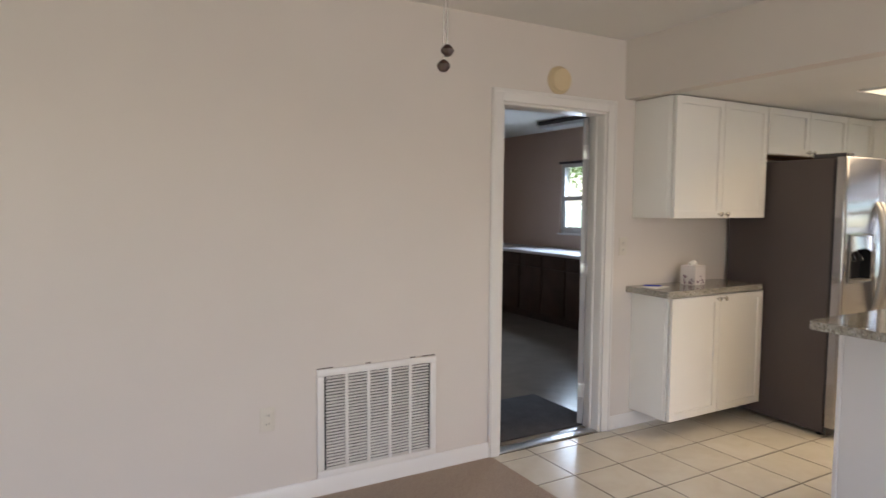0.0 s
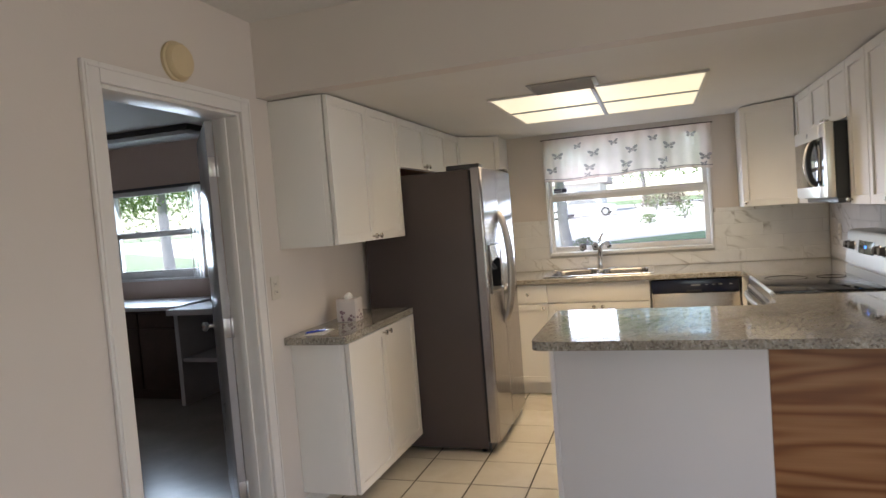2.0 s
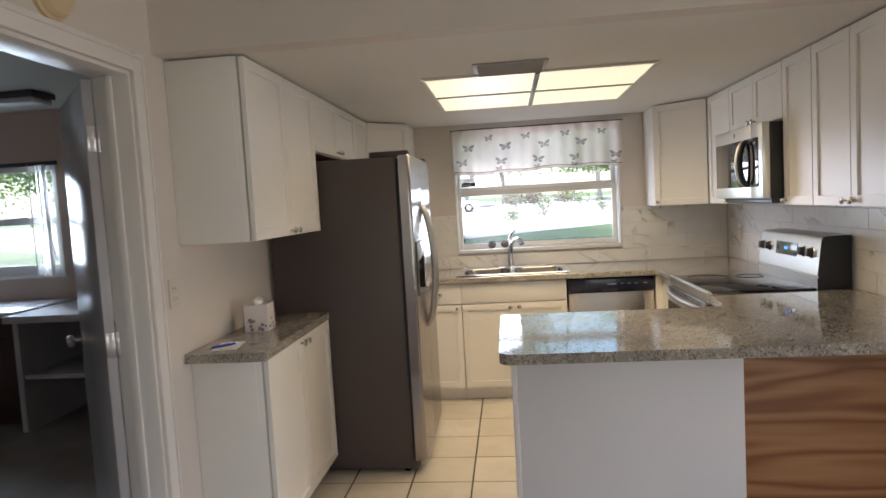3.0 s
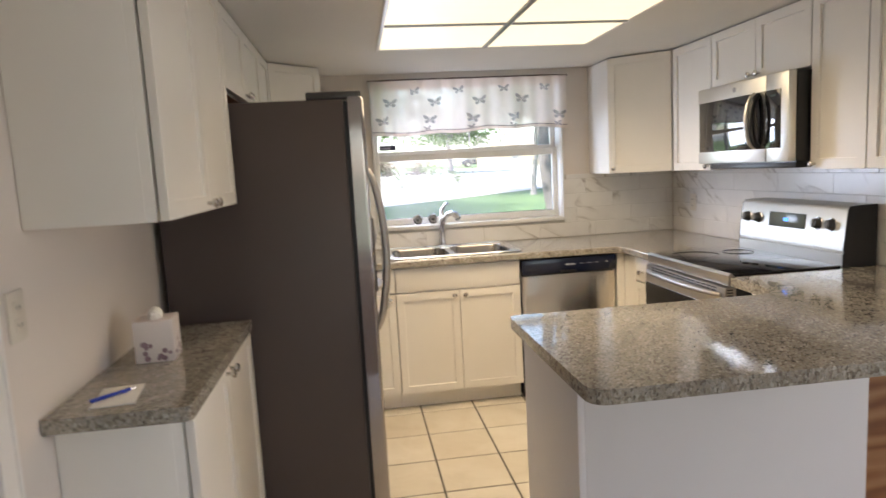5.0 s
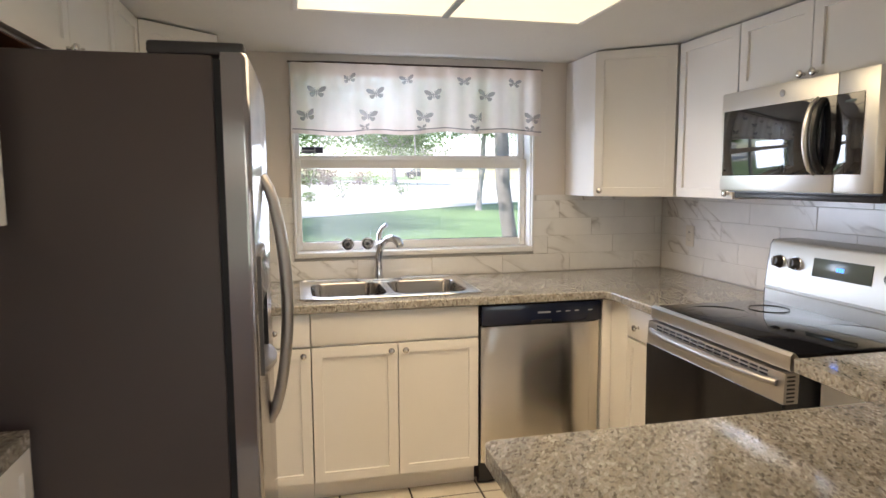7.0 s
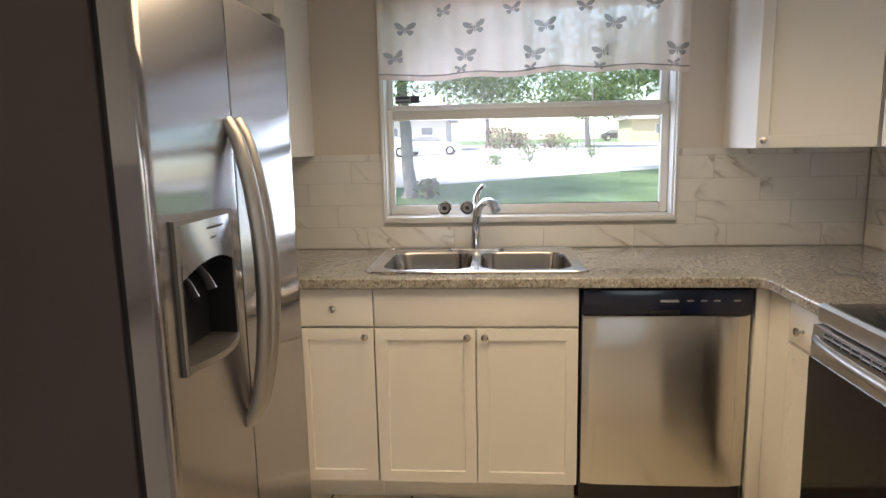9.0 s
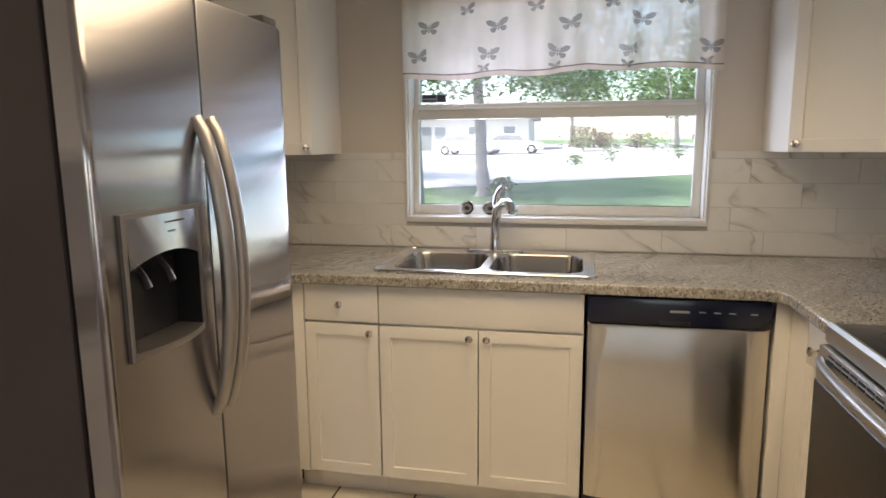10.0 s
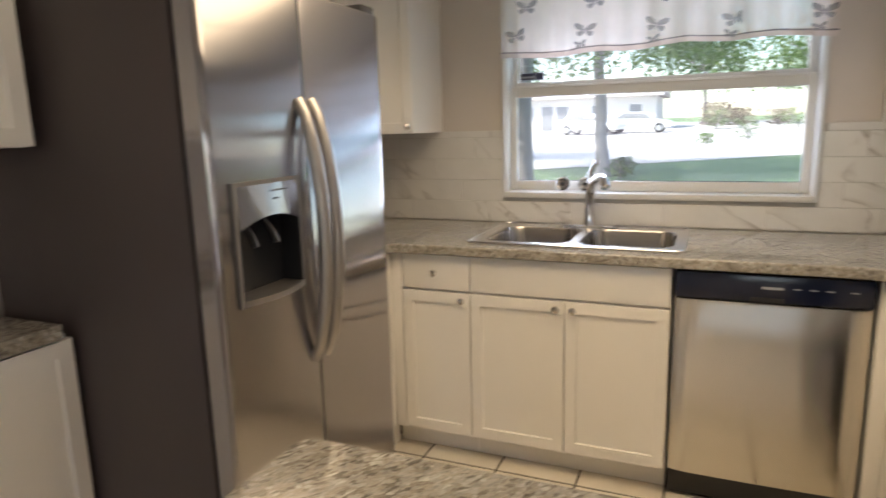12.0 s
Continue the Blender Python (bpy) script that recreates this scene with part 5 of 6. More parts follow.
for b in range(5):
    for k in range(30):
        z = GZ0 + 0.042 + 0.0155 * k
        if LOUVRE is None:
            LOUVRE = mesh_from("louvre", boxed(-0.048, 0.048, -0.0055, 0.0055, -0.0007, 0.0007), TRIM, False)
        lo = new("louvre", LOUVRE)
        lo.parent = gr
        lo.matrix_basis = pose((bays[b] + bays[b + 1]) / 2 - 1.62, -0.0095, z - 0.09, 38, 0, 0)
for x0, x1 in ((1.30, 1.38), (1.55, 1.58), (1.80, 1.83), (1.87, 1.945)):
    part("paint_chip", boxed(x0, x1, Y_DOOR - 0.004, Y_DOOR - 0.0005, GZ1 + 0.001, GZ1 + 0.005), SHADOWWOOD, gr, "chipped brown edge")

sd = thing("smoke_alarm", (2.75, Y_DOOR, 2.145), "aged ivory round alarm on the wall above the door", "smoke alarm")
part("base", lathe([(0.080, 0), (0.080, 0.012), (0.074, 0.016)], 32), IVORY, sd, m=pose(2.755, Y_DOOR - 0.0005, 2.145, 90, 0, 0))
part("cover", lathe([(0.072, 0.0155), (0.070, 0.030), (0.062, 0.040), (0.03, 0.044), (0.004, 0.045)], 32), IVORY, sd, m=pose(2.755, Y_DOOR - 0.0005, 2.145, 90, 0, 0))


def outlet(x, y, z, turn, label):
    o = thing("wall_outlet", (x, y, z), label, "outlet", "outlets")
    m = pose(x, y, z, 0, 0, turn)
    pl = part("plate", boxed(-0.035, 0.035, -0.006, -0.0005, -0.057, 0.057, r=0.002), OUTLET, o, m=m)
    for dz in (0.02, -0.02):
        so = part("socket", boxed(-0.016, 0.016, -0.009, -0.006, dz - 0.014, dz + 0.014, r=0.0012), OUTLET, pl, m=m)
        for dx in (-0.006, 0.006):
            part("slot", boxed(dx - 0.001, dx + 0.001, -0.0096, -0.0089, dz - 0.005, dz + 0.005), DARKGREY, so, m=m)


outlet(1.058, Y_DOOR, 0.425, 0, "cream duplex outlet on the living room wall")
outlet(5.86, Y_RANGE + 0.0095, 1.126, 180, "cream duplex outlet on the tiled backsplash")
outlet(3.30, Y_DOOR, 1.17, 0, "cream outlet plate on the wall beside the door")

# ---- things on the ledge ----
tb = thing("tissue_box", (3.80, 3.85, 0.916), "white cube tissue box printed with mauve petals", "tissue box")
tm = pose(3.805, 3.852, 0.9165, 0, 0, 5)
cube = part("box", boxed(-0.055, 0.055, -0.055, 0.055, 0.0, 0.125, r=0.002), CARDBOARD, tb, m=tm)
rng = random.Random(9)
for side in range(4):
    for k in range(11):
        x, z, s = rng.uniform(-0.045, 0.045), rng.uniform(0.010, 0.058), rng.uniform(0.005, 0.009)
        bm = bmesh.new()
        for q in range(5):
            a = 2 * math.pi * q / 5
            vs = [bm.verts.new((x + s * 0.55 * math.cos(a) + s * 0.55 * math.cos(c), -0.0556, z + s * 0.55 * math.sin(a) + s * 0.55 * math.sin(c))) for c in (2 * math.pi * w / 8 for w in range(8))]
            bm.faces.new(vs)
        part("printed_flower", bm, MAUVE, cube, m=tm @ pose(0, 0, 0, 0, 0, 90 * side))
bm = bmesh.new()
bmesh.ops.create_icosphere(bm, subdivisions=4, radius=1.0)
for v in bm.verts:
    crease = 0.10 * noise.noise(v.co * 2.6) + 0.05 * math.sin(14 * v.co.x + 5 * v.co.z)
    v.co = Vector((0.040 * v.co.x, 0.020 * v.co.y, 0.024 * v.co.z + 0.002 * math.sin(5 * v.co.x))) * (1 + crease) + Vector((-0.004, 0.0, 0.131))
part("tissue", bm, TISSUE, tb, "crumpled white tissue", m=tm)
np_ = thing("notepad", (3.455, 3.85, 0.916), "small white notepad on the granite ledge", "notepad")
nm_ = pose(3.458, 3.852, 0.9165, 0, 0, 8)
part("paper_block", boxed(-0.075, 0.075, -0.05, 0.05, 0, 0.004, r=0.0008), PAPER, np_, m=nm_)
pn = thing("ballpoint_pen", (3.45, 3.862, 0.9205), "blue plastic ballpoint pen lying on the notepad", "pen")
pm = pose(3.45, 3.864, 0.9257, 0, 0, -43)
part("barrel", tube([(-0.055, 0, 0), (-0.05, 0, 0), (0.035, 0, 0), (0.048, 0, 0)], [0.004, 0.0048, 0.0048, 0.003], 12), BLUEINK, pn, m=pm)
part("tip", tube([(-0.068, 0, 0), (-0.055, 0, 0)], [0.001, 0.003], 10), CHROME, pn, m=pm)
part("clip", boxed(0.0, 0.045, -0.0015, 0.0015, 0.0048, 0.0062), CHROME, pn, m=pm)
part("button", tube([(0.048, 0, 0), (0.06, 0, 0)], 0.0024, 10), CHROME, pn, m=pm)

# ---- ceiling fan, of which the pull chains hang into view ----
CF = Vector((1.125, 2.46, Z_LIVING))
fan = thing("ceiling_fan", CF, "dark ceiling fan at rest with two pull chains", "ceiling fan")
part("canopy", lathe([(0.065, 0.0), (0.06, -0.03), (0.02, -0.045), (0.014, -0.05), (0.014, -0.09)], 24), SHADOWWOOD, fan, m=pose(*CF))
part("motor", lathe([(0.03, -0.085), (0.10, -0.095), (0.115, -0.13), (0.10, -0.17), (0.055, -0.18), (0.05, -0.215), (0.03, -0.23)], 28), SHADOWWOOD, fan, m=pose(*CF))
for k in range(5):
    part("blade", boxed(0.13, 0.62, -0.06, 0.06, -0.004, 0.004, r=0.003), SHADOWWOOD, fan, m=pose(*CF) @ pose(0, 0, -0.15, 0, 0, 72 * k + 20) @ pose(0, 0, 0, 10, 0, 0))
    part("blade_iron", boxed(0.095, 0.15, -0.015, 0.015, -0.008, -0.003), SHADOWWOOD, fan, m=pose(*CF) @ pose(0, 0, -0.15, 0, 0, 72 * k + 20))
for dx, zb in ((-0.006, 1.769), (0.004, 1.807)):
    ch = part("pull_chain", tube([(CF.x + dx, CF.y, Z_LIVING - 0.22), (CF.x + dx, CF.y, zb + 0.012)], 0.0021, 6), NICKEL, fan, "thin metal pull chain")
    part("chain_ball", lathe([(0.002, -0.015), (0.010, -0.012), (0.0165, -0.002), (0.0165, 0.003), (0.010, 0.012), (0.003, 0.016)], 18), SHADOWWOOD, ch, "dark wooden ball", m=pose(CF.x + dx, CF.y, zb))

# ---- the next room ----
wb = thing("workbench", (5.45, 7.2, 0), "long dark-stained bench cabinet with a pale laminate top", "workbench")
part("top", boxed(5.12, X_ROOM - 0.003, 6.22, 8.9, 0.825, 0.86, r=0.003), BENCHTOP, wb, "pale laminate top")
part("body", boxed(5.18, X_ROOM - 0.005, 6.24, 8.88, 0.08, 0.824), SHADOWWOOD, wb)
part("plinth", boxed(5.24, X_ROOM - 0.005, 6.24, 8.88, 0.0, 0.079), SHADOWWOOD, wb)
for k in range(6):
    d = part("door", boxed(5.16, 5.179, 6.26 + 0.436 * k, 6.68 + 0.436 * k, 0.11, 0.66, r=0.003), SHADOWWOOD, wb)
    part("drawer", boxed(5.16, 5.179, 6.26 + 0.436 * k, 6.68 + 0.436 * k, 0.675, 0.80, r=0.003), SHADOWWOOD, wb)
sh = thing("shelf_desk", (5.3, 5.6, 0), "rough white open shelf unit with a pale top", "shelf")
part("top", boxed(5.0, X_ROOM - 0.003, 4.9, 6.215, 0.795, 0.845, r=0.003), BARE, sh)
part("side", boxed(5.06, X_ROOM - 0.005, 6.15, 6.19, 0.0, 0.794), BARE, sh)
part("side", boxed(5.06, X_ROOM - 0.005, 4.93, 4.97, 0.0, 0.794), BARE, sh)
part("shelf", boxed(5.08, X_ROOM - 0.005, 4.971, 6.149, 0.38, 0.41), BARE, sh)
part("back", boxed(X_ROOM - 0.03, X_ROOM - 0.006, 4.971, 6.149, 0.42, 0.79), SHADOWWOOD, sh)
fl = thing("tube_light", (5.3, 6.6, Z_ROOM), "unlit fluorescent tube fixture on the ceiling", "ceiling light")
part("housing", boxed(5.05, 5.28, 5.85, 7.1, Z_ROOM - 0.045, Z_ROOM - 0.001, r=0.006), DARKGREY, fl)
part("lens", boxed(5.06, 5.27, 5.87, 7.08, Z_ROOM - 0.085, Z_ROOM - 0.046, r=0.012), BENCHTOP, fl, "pale plastic lens")
mt = thing("door_mat", (2.85, 4.4, 0), "dark grey fabric mat inside the doorway", "door mat")
softened(part("pad", boxed(2.2, 3.255, 4.13, 4.80, 0.0005, 0.010, r=0.002), MATFABRIC, mt), 0.002)

# ---- outdoors ----


def ground_z(x):
    return -0.2 + 0.020 * min(max(x - 6.5, 0.0), 110.0)


bm = bmesh.new()
xs = [-400, -60, -10, 6.5, 12, 20, 30, 45, 61.5, 116.5, 300, 700]
ys = [-700, -200, -80, -40, -20, -8, 0, 8, 20, 40, 80, 200, 700]
grid = [[bm.verts.new((x, y, ground_z(x))) for y in ys] for x in xs]
for i in range(len(xs) - 1):
    for j in range(len(ys) - 1):
        bm.faces.new((grid[i][j], grid[i + 1][j], grid[i + 1][j + 1], grid[i][j + 1]))
structure("ground", bm, GRASS, "green lawn sloping gently up to the street", "lawn")
bm = bmesh.new()
near = [bm.verts.new((26.5 - 0.75 * y, y, ground_z(26.5 - 0.75 * y) + 0.02)) for y in (-16, -8, -4, 0, 4, 8, 11)]
far = [bm.verts.new((61.5, y, ground_z(61.5) + 0.02)) for y in (-60, -30, -15, 0, 18, 40, 70)]
back = [bm.verts.new((81, y, ground_z(81) + 0.02)) for y in (-80, -40, -20, 0, 24, 52, 92)]
for k in range(6):
    bm.faces.new((near[k], near[k + 1], far[k + 1], far[k]))
    bm.faces.new((far[k], far[k + 1], back[k + 1], back[k]))
structure("road", bm, CONCRETE, "sun-bleached concrete street and driveway", "road")


def tree(x, y, r, h, lean, crown, leaves, seed, label, low=2.5, size=1.0):
    g = random.Random(seed)
    z = ground_z(x)
    t = thing("tree", (x, y, z), label, "tree", "trees")
    trunk = [(x + lean[0] * k + g.uniform(-0.04, 0.04), y + lean[1] * k + g.uniform(-0.04, 0.04), z - 0.05 + h * k) for k in (0, 0.06, 0.25, 0.5, 0.75, 1.0)]
    part("trunk", tube(trunk, [r * 1.5, r * 1.12, r, r * 0.92, r * 0.85, r * 0.7], 12), BARK, t)
    top = Vector(trunk[-1])
    tips = []
    for k in range(9):
        a = 2 * math.pi * k / 9 + g.uniform(-0.3, 0.3)
        out = crown * g.uniform(0.55, 0.95)
        tip = top + Vector((out * math.cos(a), out * math.sin(a), g.uniform(-0.1, 0.75) * crown))
        mid = top.lerp(tip, 0.5) + Vector((0, 0, 0.15 * crown))
        part("limb", tube([top, mid, tip], [r * 0.5, r * 0.28, r * 0.08], 7), BARK, t)
        tips += [mid, tip, top.lerp(tip, 0.75)]
    bm = bmesh.new()
    for k in range(leaves):
        c = g.choice(tips) + Vector((g.gauss(0, 0.22), g.gauss(0, 0.22), g.gauss(-0.02, 0.18))) * crown
        if c.z < low + 0.35 * noise.noise(c * 0.9):
            continue
        q = Euler((g.uniform(-1, 1), g.uniform(-1, 1), g.uniform(0, 6.3))).to_matrix()
        s = size * g.uniform(0.05, 0.11)
        vs = [bm.verts.new(c + q @ Vector(p)) for p in ((-s, 0, 0), (-0.2 * s, 0.45 * s, 0.06 * s), (s, 0, 0), (-0.2 * s, -0.45 * s, 0.06 * s))]
        bm.faces.new(vs)
    me = bpy.data.meshes.new("crown")
    bmesh.ops.translate(bm, vec=-Vector((x, y, z)), verts=bm.verts)
    bm.to_mesh(me)
    bm.free()
    me.materials.append(LEAF)
    cr = new("crown", me)
    cr.parent = t
    return t


tree(9.3, 3.86, 0.10, 3.4, (0.1, 0.05), 2.2, 12000, 1, "slim grey-barked tree on the lawn near the window", 3.3, 0.6)
shade = tree(19.6, 4.70, 0.16, 3.6, (0.1, 0.2), 4.2, 24000, 2, "grey-barked shade tree at the edge of the lawn", 2.45, 1.0)
part("drooping_limb", tube([(19.7, 4.9, 3.75), (17.2, 2.6, 3.7), (15.3, 1.0, 3.1), (15.02, 0.80, 2.3), (15.05, 0.78, 1.8), (14.98, 0.76, 1.28)], [0.06, 0.04, 0.022, 0.014, 0.012, 0.008], 7), BARK, shade)
tree(8.3, 1.08, 0.07, 3.2, (-0.2, 0.35), 2.0, 9000, 3, "leaning grey-barked tree close to the house", 2.9, 0.6)
tree(27.0, -4.0, 0.11, 3.4, (0.2, -0.3), 3.8, 14000, 5, "shade tree beside the driveway", 3.2, 1.2)
tree(24.0, 12.0, 0.18, 3.6, (0.0, 0.2), 4.2, 12000, 6, "shade tree beside the driveway", 3.2, 1.2)
tree(14.5, 14.6, 0.15, 3.0, (0.1, 0.2), 2.6, 9000, 11, "leafy tree on the lawn beyond the workbench window", 1.3, 0.9)
tree(24.0, 20.5, 0.18, 3.2, (0.1, 0.2), 3.6, 9000, 12, "leafy tree on the lawn beyond the workbench window", 1.2, 1.2)
tree(62.0, -6.0, 0.25, 3.2, (0.0, 0.2), 5.0, 6000, 7, "broad tree before the house across the street", 3.6, 2.4)
tree(66.0, 24.0, 0.25, 4.0, (0.0, 0.2), 6.0, 6000, 8, "broad tree behind the house across the street", 3.6, 2.4)
tree(72.0, 3.0, 0.25, 5.0, (0.0, 0.2), 6.0, 6000, 9, "broad tree behind the house across the street", 3.6, 2.4)
tree(70.0, -26.0, 0.25, 4.5, (0.0, 0.2), 6.0, 6000, 10, "broad tree behind the house across the street", 3.6, 2.4)


def house(x, y, w, mat, label):
    z = ground_z(x)
    h = thing("house", (x + 4, y, z), label, "house", "houses across the street")
    part("wall", boxed(x, x + 8, y - w / 2, y + w / 2, z - 0.1, z + 2.7), mat, h)
    bm = prism([(-0.7, 2.65), (8.7, 2.65), (4.0, 4.3)], -w / 2 - 0.6, w / 2 + 0.6)
    part("roof", bm, SHINGLE, h, "low shingle roof", m=pose(x, y, z) @ Matrix(((0, 1, 0, 0), (1, 0, 0, 0), (0, 0, 1, 0), (0, 0, 0, 1))))
    for k in range(int(w // 3)):
        yy = y - w / 2 + 1.6 + 3 * k
        wd = part("window", boxed(x - 0.06, x - 0.002, yy - 0.55, yy + 0.55, z + 0.9, z + 2.1, r=0.01), VINYL, h)
        part("pane", boxed(x - 0.075, x - 0.062, yy - 0.48, yy + 0.48, z + 0.97, z + 2.03), DARKPANE, wd)
    part("door", boxed(x - 0.06, x - 0.002, y - 0.1, y + 0.85, z, z + 2.05), DARKPANE, h)


house(58.0, 15.0, 17.0, STUCCO, "low white stucco house with a shingle roof")
house(82.0, -24.0, 20.0, STUCCOY, "low cream stucco house with a shingle roof")


def car(x, y, turn, mat, label):
    z = ground_z(x) + 0.03
    c = thing("car", (x, y, z), label, "car", "parked cars")
    m = pose(x, y, z, 0, 0, turn)
    prof = [(-2.2, 0.3), (2.2, 0.3), (2.25, 0.6), (2.1, 0.78), (1.15, 0.9), (0.55, 1.38), (-1.0, 1.42), (-1.75, 0.98), (-2.2, 0.9)]
    bm = prism(prof, -0.86, 0.86)
    bmesh.ops.rotate(bm, matrix=Matrix.Rotation(radians(90), 3, "Z"), verts=bm.verts)
    softened(part("body", bm, mat, c, m=m), 0.06)
    for s in (0.868, -0.868):
        bm = prism([(0.95, 0.93), (0.5, 1.30), (-0.95, 1.34), (-1.5, 0.99)], s - 0.006, s + 0.006)
        bmesh.ops.rotate(bm, matrix=Matrix.Rotation(radians(90), 3, "Z"), verts=bm.verts)
        part("window", bm, DARKPANE, c, m=m)
        for wx in (-1.35, 1.4):
            wl = part("wheel", lathe([(0.32, -0.1), (0.33, -0.08), (0.33, 0.08), (0.32, 0.1)], 20), TYRE, c, m=m @ pose(-wx, s * 0.92, 0.31, 90, 0, 0))
            part("rim", lathe([(0.19, -0.112), (0.2, -0.104), (0.2, 0.104), (0.19, 0.112)], 16), ALUM, wl, m=m @ pose(-wx, s * 0.92, 0.31, 90, 0, 0))


car(50.0, 7.0, 90, CARWHITE, "white saloon car parked across the street")
car(48.0, 10.0, 75, CARWHITE, "white car parked on the driveway")
car(92.0, -14.3, 90, CARBLUE, "dark blue car parked across the street")


def shrub(x, y, s, seed, leaf=LEAF, count=220, label="small sparse shrub at the edge of the drive"):
    g = random.Random(seed)
    z = ground_z(x) + 0.02
    t = thing("shrub", (x, y, z), label, "shrub", "shrubs")
    bm = bmesh.new()
    for k in range(9):
        a, l = g.uniform(0, 6.3), s * g.uniform(0.6, 1.1)
        tube([(x, y, z), (x + 0.25 * l * math.cos(a), y + 0.25 * l * math.sin(a), z + 0.6 * l), (x + 0.6 * l * math.cos(a), y + 0.6 * l * math.sin(a), z + l)], [0.02, 0.014, 0.004], 5, bm)
    part("stems", bm, BARK, t)
    bm = bmesh.new()
    for k in range(count):
        c = Vector((x + g.gauss(0, 0.35) * s, y + g.gauss(0, 0.35) * s, z + s * g.uniform(0.15, 1.0)))
        q = Euler((g.uniform(-1, 1), g.uniform(-1, 1), g.uniform(0, 6.3))).to_matrix()
        w = 0.07 * max(1.0, s) * g.uniform(0.6, 1.3)
        bm.faces.new([bm.verts.new(c + q @ Vector(p)) for p in ((-w, 0, 0), (0, 0.5 * w, 0), (w, 0, 0), (0, -0.5 * w, 0))])
    part("foliage", bm, leaf, t)


for k, (x, y, s) in enumerate(((36, 0.7, 0.9), (33.5, 2.45, 0.5), (20.3, 4.3, 0.4), (19.0, 4.2, 0.35), (40, -3.0, 0.8), (52, -3.0, 1.6), (53, 2.0, 1.4))):
    shrub(x, y, s, 40 + k)
for k, (x, y, s) in enumerate(((55, 2.0, 1.9), (56, 0.4, 1.5), (56, -2.2, 1.3))):
    shrub(x, y, s, 60 + k, DRYLEAF, 700, "tall brown-leaved bush before the house across the street")

# ---- tiles, last ----
TILES = {}


def tile(parent, name, kind, w, h, t, m, material):
    """One tile, w by h, its face towards +z of m, sharing its mesh with its likes."""
    key = (kind, round(w, 3), round(h, 3))
    if key not in TILES:
        bm = bmesh.new()
        b = 0.0015
        lo = [bm.verts.new((x, y, 0)) for x, y in ((0, 0), (w, 0), (w, h), (0, h))]
        mi = [bm.verts.new((x, y, t - b)) for x, y in ((0, 0), (w, 0), (w, h), (0, h))]
        up = [bm.verts.new((x, y, t)) for x, y in ((b, b), (w - b, b), (w - b, h - b), (b, h - b))]
        for a, c in ((lo, mi), (mi, up)):
            for k in range(4):
                bm.faces.new((a[k], a[(k + 1) % 4], c[(k + 1) % 4], c[k]))
        bm.faces.new(up)
        TILES[key] = mesh_from(kind, bm, material, False)
    ob = new(name, TILES[key])
    ob.parent = parent
    ob.matrix_basis = m
    return ob


grout = structure("floor_kitchen", boxed(2.31, X_WIN, Y_RANGE, Y_DOOR + 0.03, -0.03, -0.003), GROUT, "cream ceramic floor tiles with thin dark grout", "tile floor")
P, J = 0.322, 0.0085
rng = random.Random(2)


def cuts(lo, hi, first, pitch):
    k = math.floor((lo - first) / pitch)
    out = []
    while first + k * pitch < hi:
        a, b = max(lo, first + k * pitch), min(hi, first + (k + 1) * pitch)
        if b - a > 0.02:
            out.append((a, b))
        k += 1
    return out


for x0, x1 in cuts(2.312, 5.62, 3.21, P):
    for y0, y1 in cuts(Y_RANGE, Y_DOOR, 3.565, P):
        if x0 > 3.45 and y1 < 1.5 or (3.42 < x0 and x1 < 3.82 and y1 < 2.6):
            continue
        tile(grout, "tile", "tile", x1 - x0 - J, y1 - y0 - J, 0.010, pose(x0 + J / 2, y0 + J / 2, -0.010 + rng.uniform(-0.0004, 0.0002), rng.uniform(-0.08, 0.08), rng.uniform(-0.08, 0.08)), FLOORTILE)


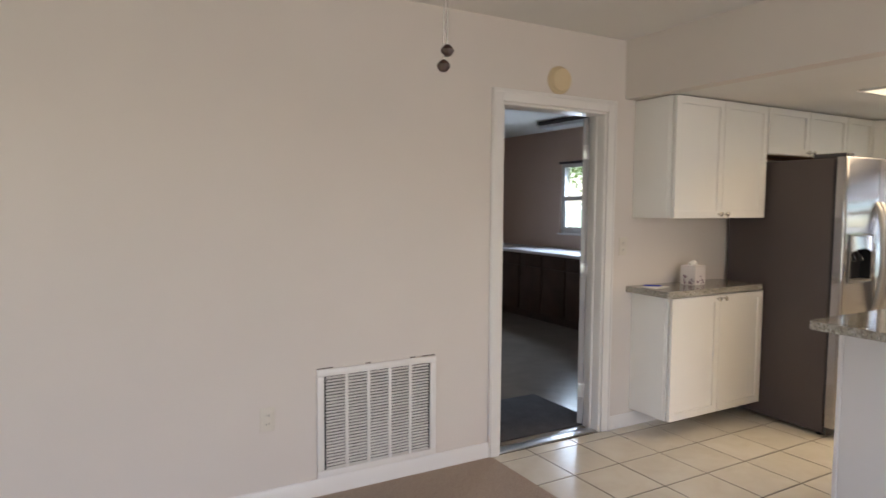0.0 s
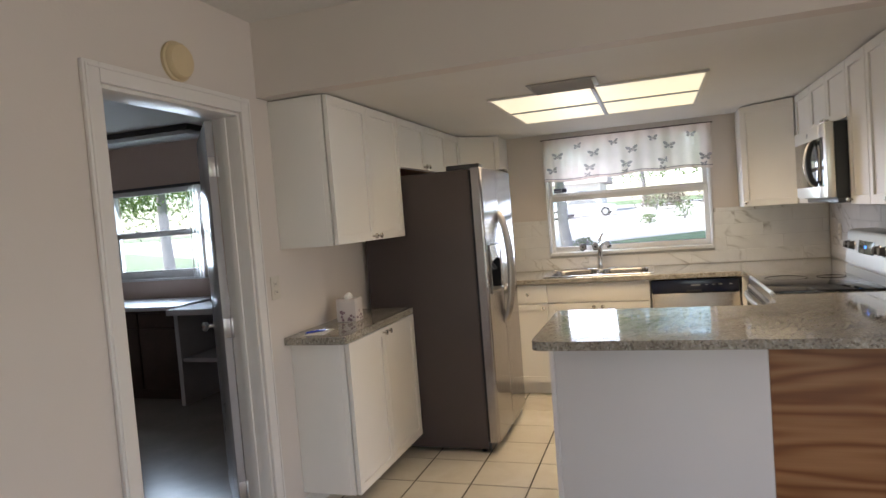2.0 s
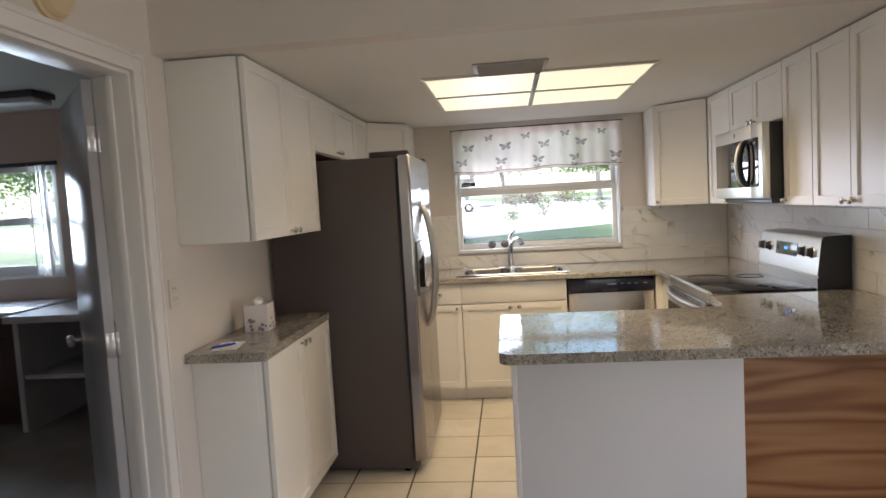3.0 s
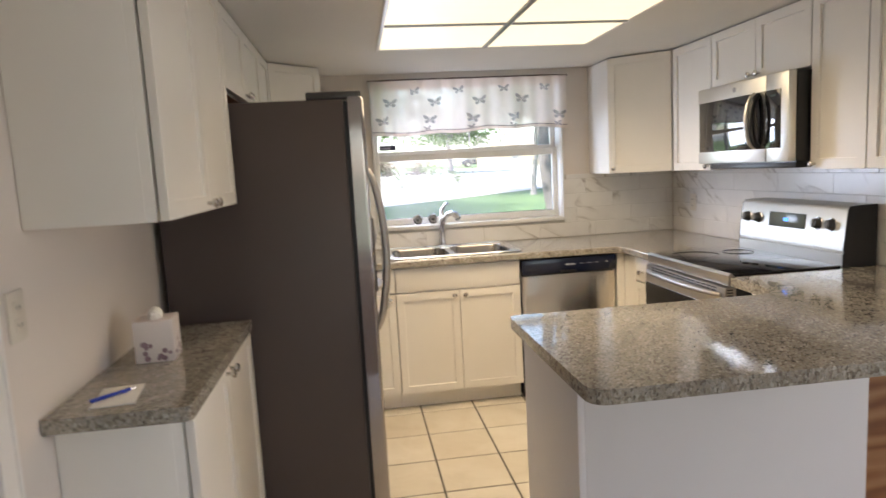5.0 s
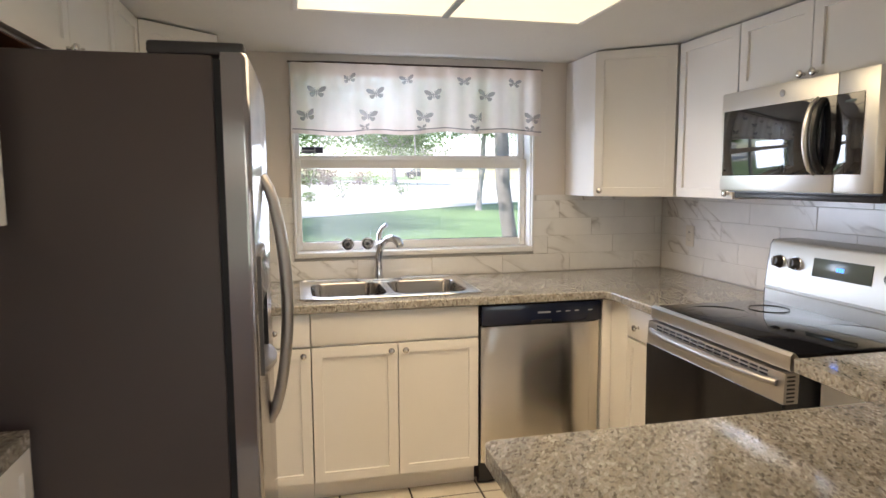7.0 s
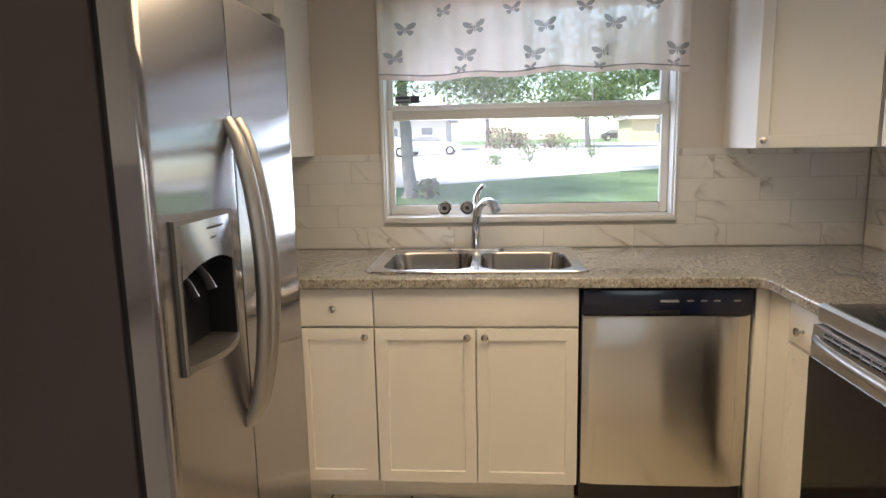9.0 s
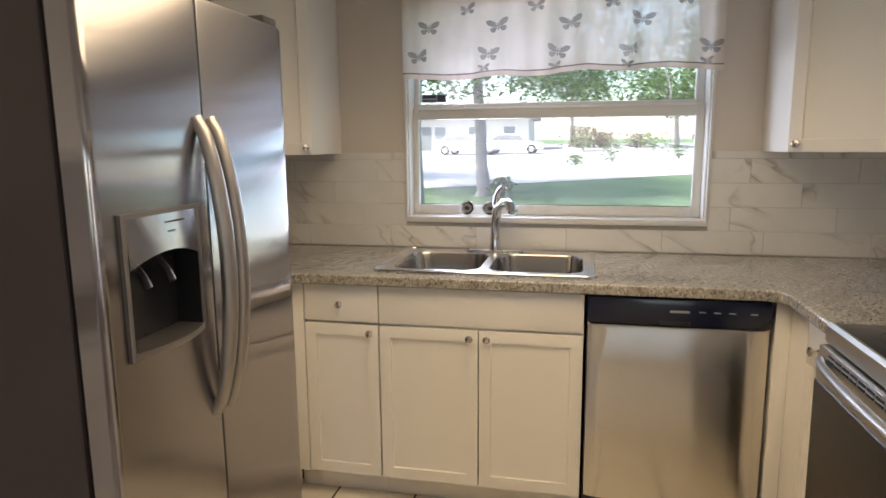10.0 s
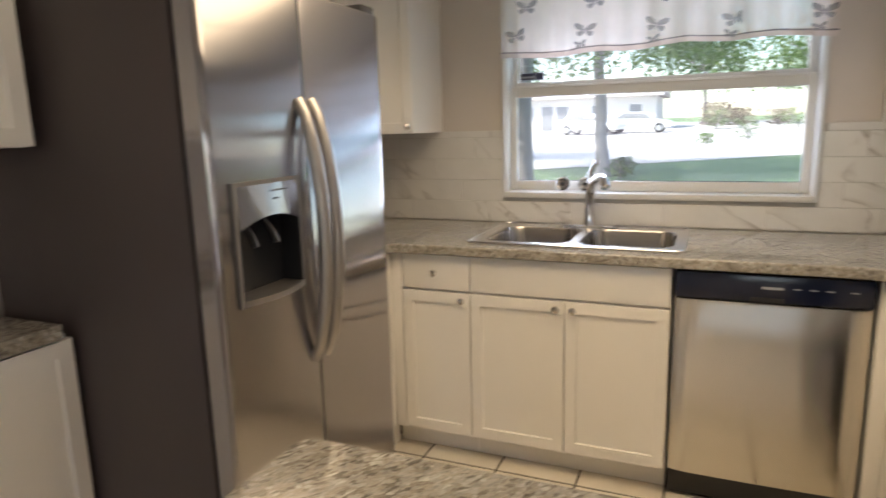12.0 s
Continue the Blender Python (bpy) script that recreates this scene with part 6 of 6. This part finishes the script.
def backsplash(name, m, length, blocked, seed):
    """Running-bond tiles on a wall: x along it, y up from the worktop."""
    wall = structure(name, boxed(0, 0.001, 0, 0.001, 0, 0.001), GROUTPALE, "marble-look tile backsplash with thin joints", "backsplash")
    bm = bmesh.new()
    cells = [(0, length, 0.0, 0.437)]
    if blocked:
        b0, b1, bz = blocked
        cells = [(0, b0, 0.0, 0.437), (b1, length, 0.0, 0.437), (b0, b1, 0.0, bz)]
    for x0, x1, z0, z1 in cells:
        box(bm, x0, x1, z0, z1, 0.0005, 0.0065)
    bmesh.ops.transform(bm, matrix=m, verts=bm.verts)
    me = wall.data
    bm.to_mesh(me)
    bm.free()
    g = random.Random(seed)
    rows = [(0.0025, 0.1000), (0.1015, 0.2015), (0.203, 0.303), (0.3045, 0.4045), (0.406, 0.437)]
    for r, (z0, z1) in enumerate(rows):
        for x0, x1 in cuts(0, length, (0.0, 0.27, 0.135, 0.34, 0.2)[r], 0.406):
            pieces = [(x0, x1, z0, z1)]
            if blocked and x1 > blocked[0] and x0 < blocked[1] and z1 > blocked[2] - 0.001:
                pieces = [p for p in ((x0, min(x1, blocked[0]), z0, z1), (max(x0, blocked[1]), x1, z0, z1)) if p[1] - p[0] > 0.02]
                if z0 < blocked[2] - 0.02:
                    pieces.append((max(x0, blocked[0]), min(x1, blocked[1]), z0, blocked[2]))
            for a, b, c, d in pieces:
                if b - a > 0.02:
                    tile(wall, "tile", "wall_tile", b - a - 0.002, d - c - 0.0, 0.0085, m @ pose(a + 0.001, c, 0.0), MARBLE)


# the window wall, seen from the room from its left end, and the range wall
east = Matrix(((0, 0, -1, X_WIN - 0.0005), (-1, 0, 0, Y_DOOR - 0.001), (0, 1, 0, 0.9165), (0, 0, 0, 1)))
backsplash("backsplash_east", east, Y_DOOR - Y_RANGE - 0.012, (Y_DOOR - W1 - 0.013, Y_DOOR - W0 + 0.013, WB - 0.9295), 11)
south = Matrix(((-1, 0, 0, X_WIN - 0.010), (0, 0, 1, Y_RANGE + 0.0005), (0, 1, 0, 0.9165), (0, 0, 0, 1)))
backsplash("backsplash_south", south, X_WIN - 3.21, None, 12)
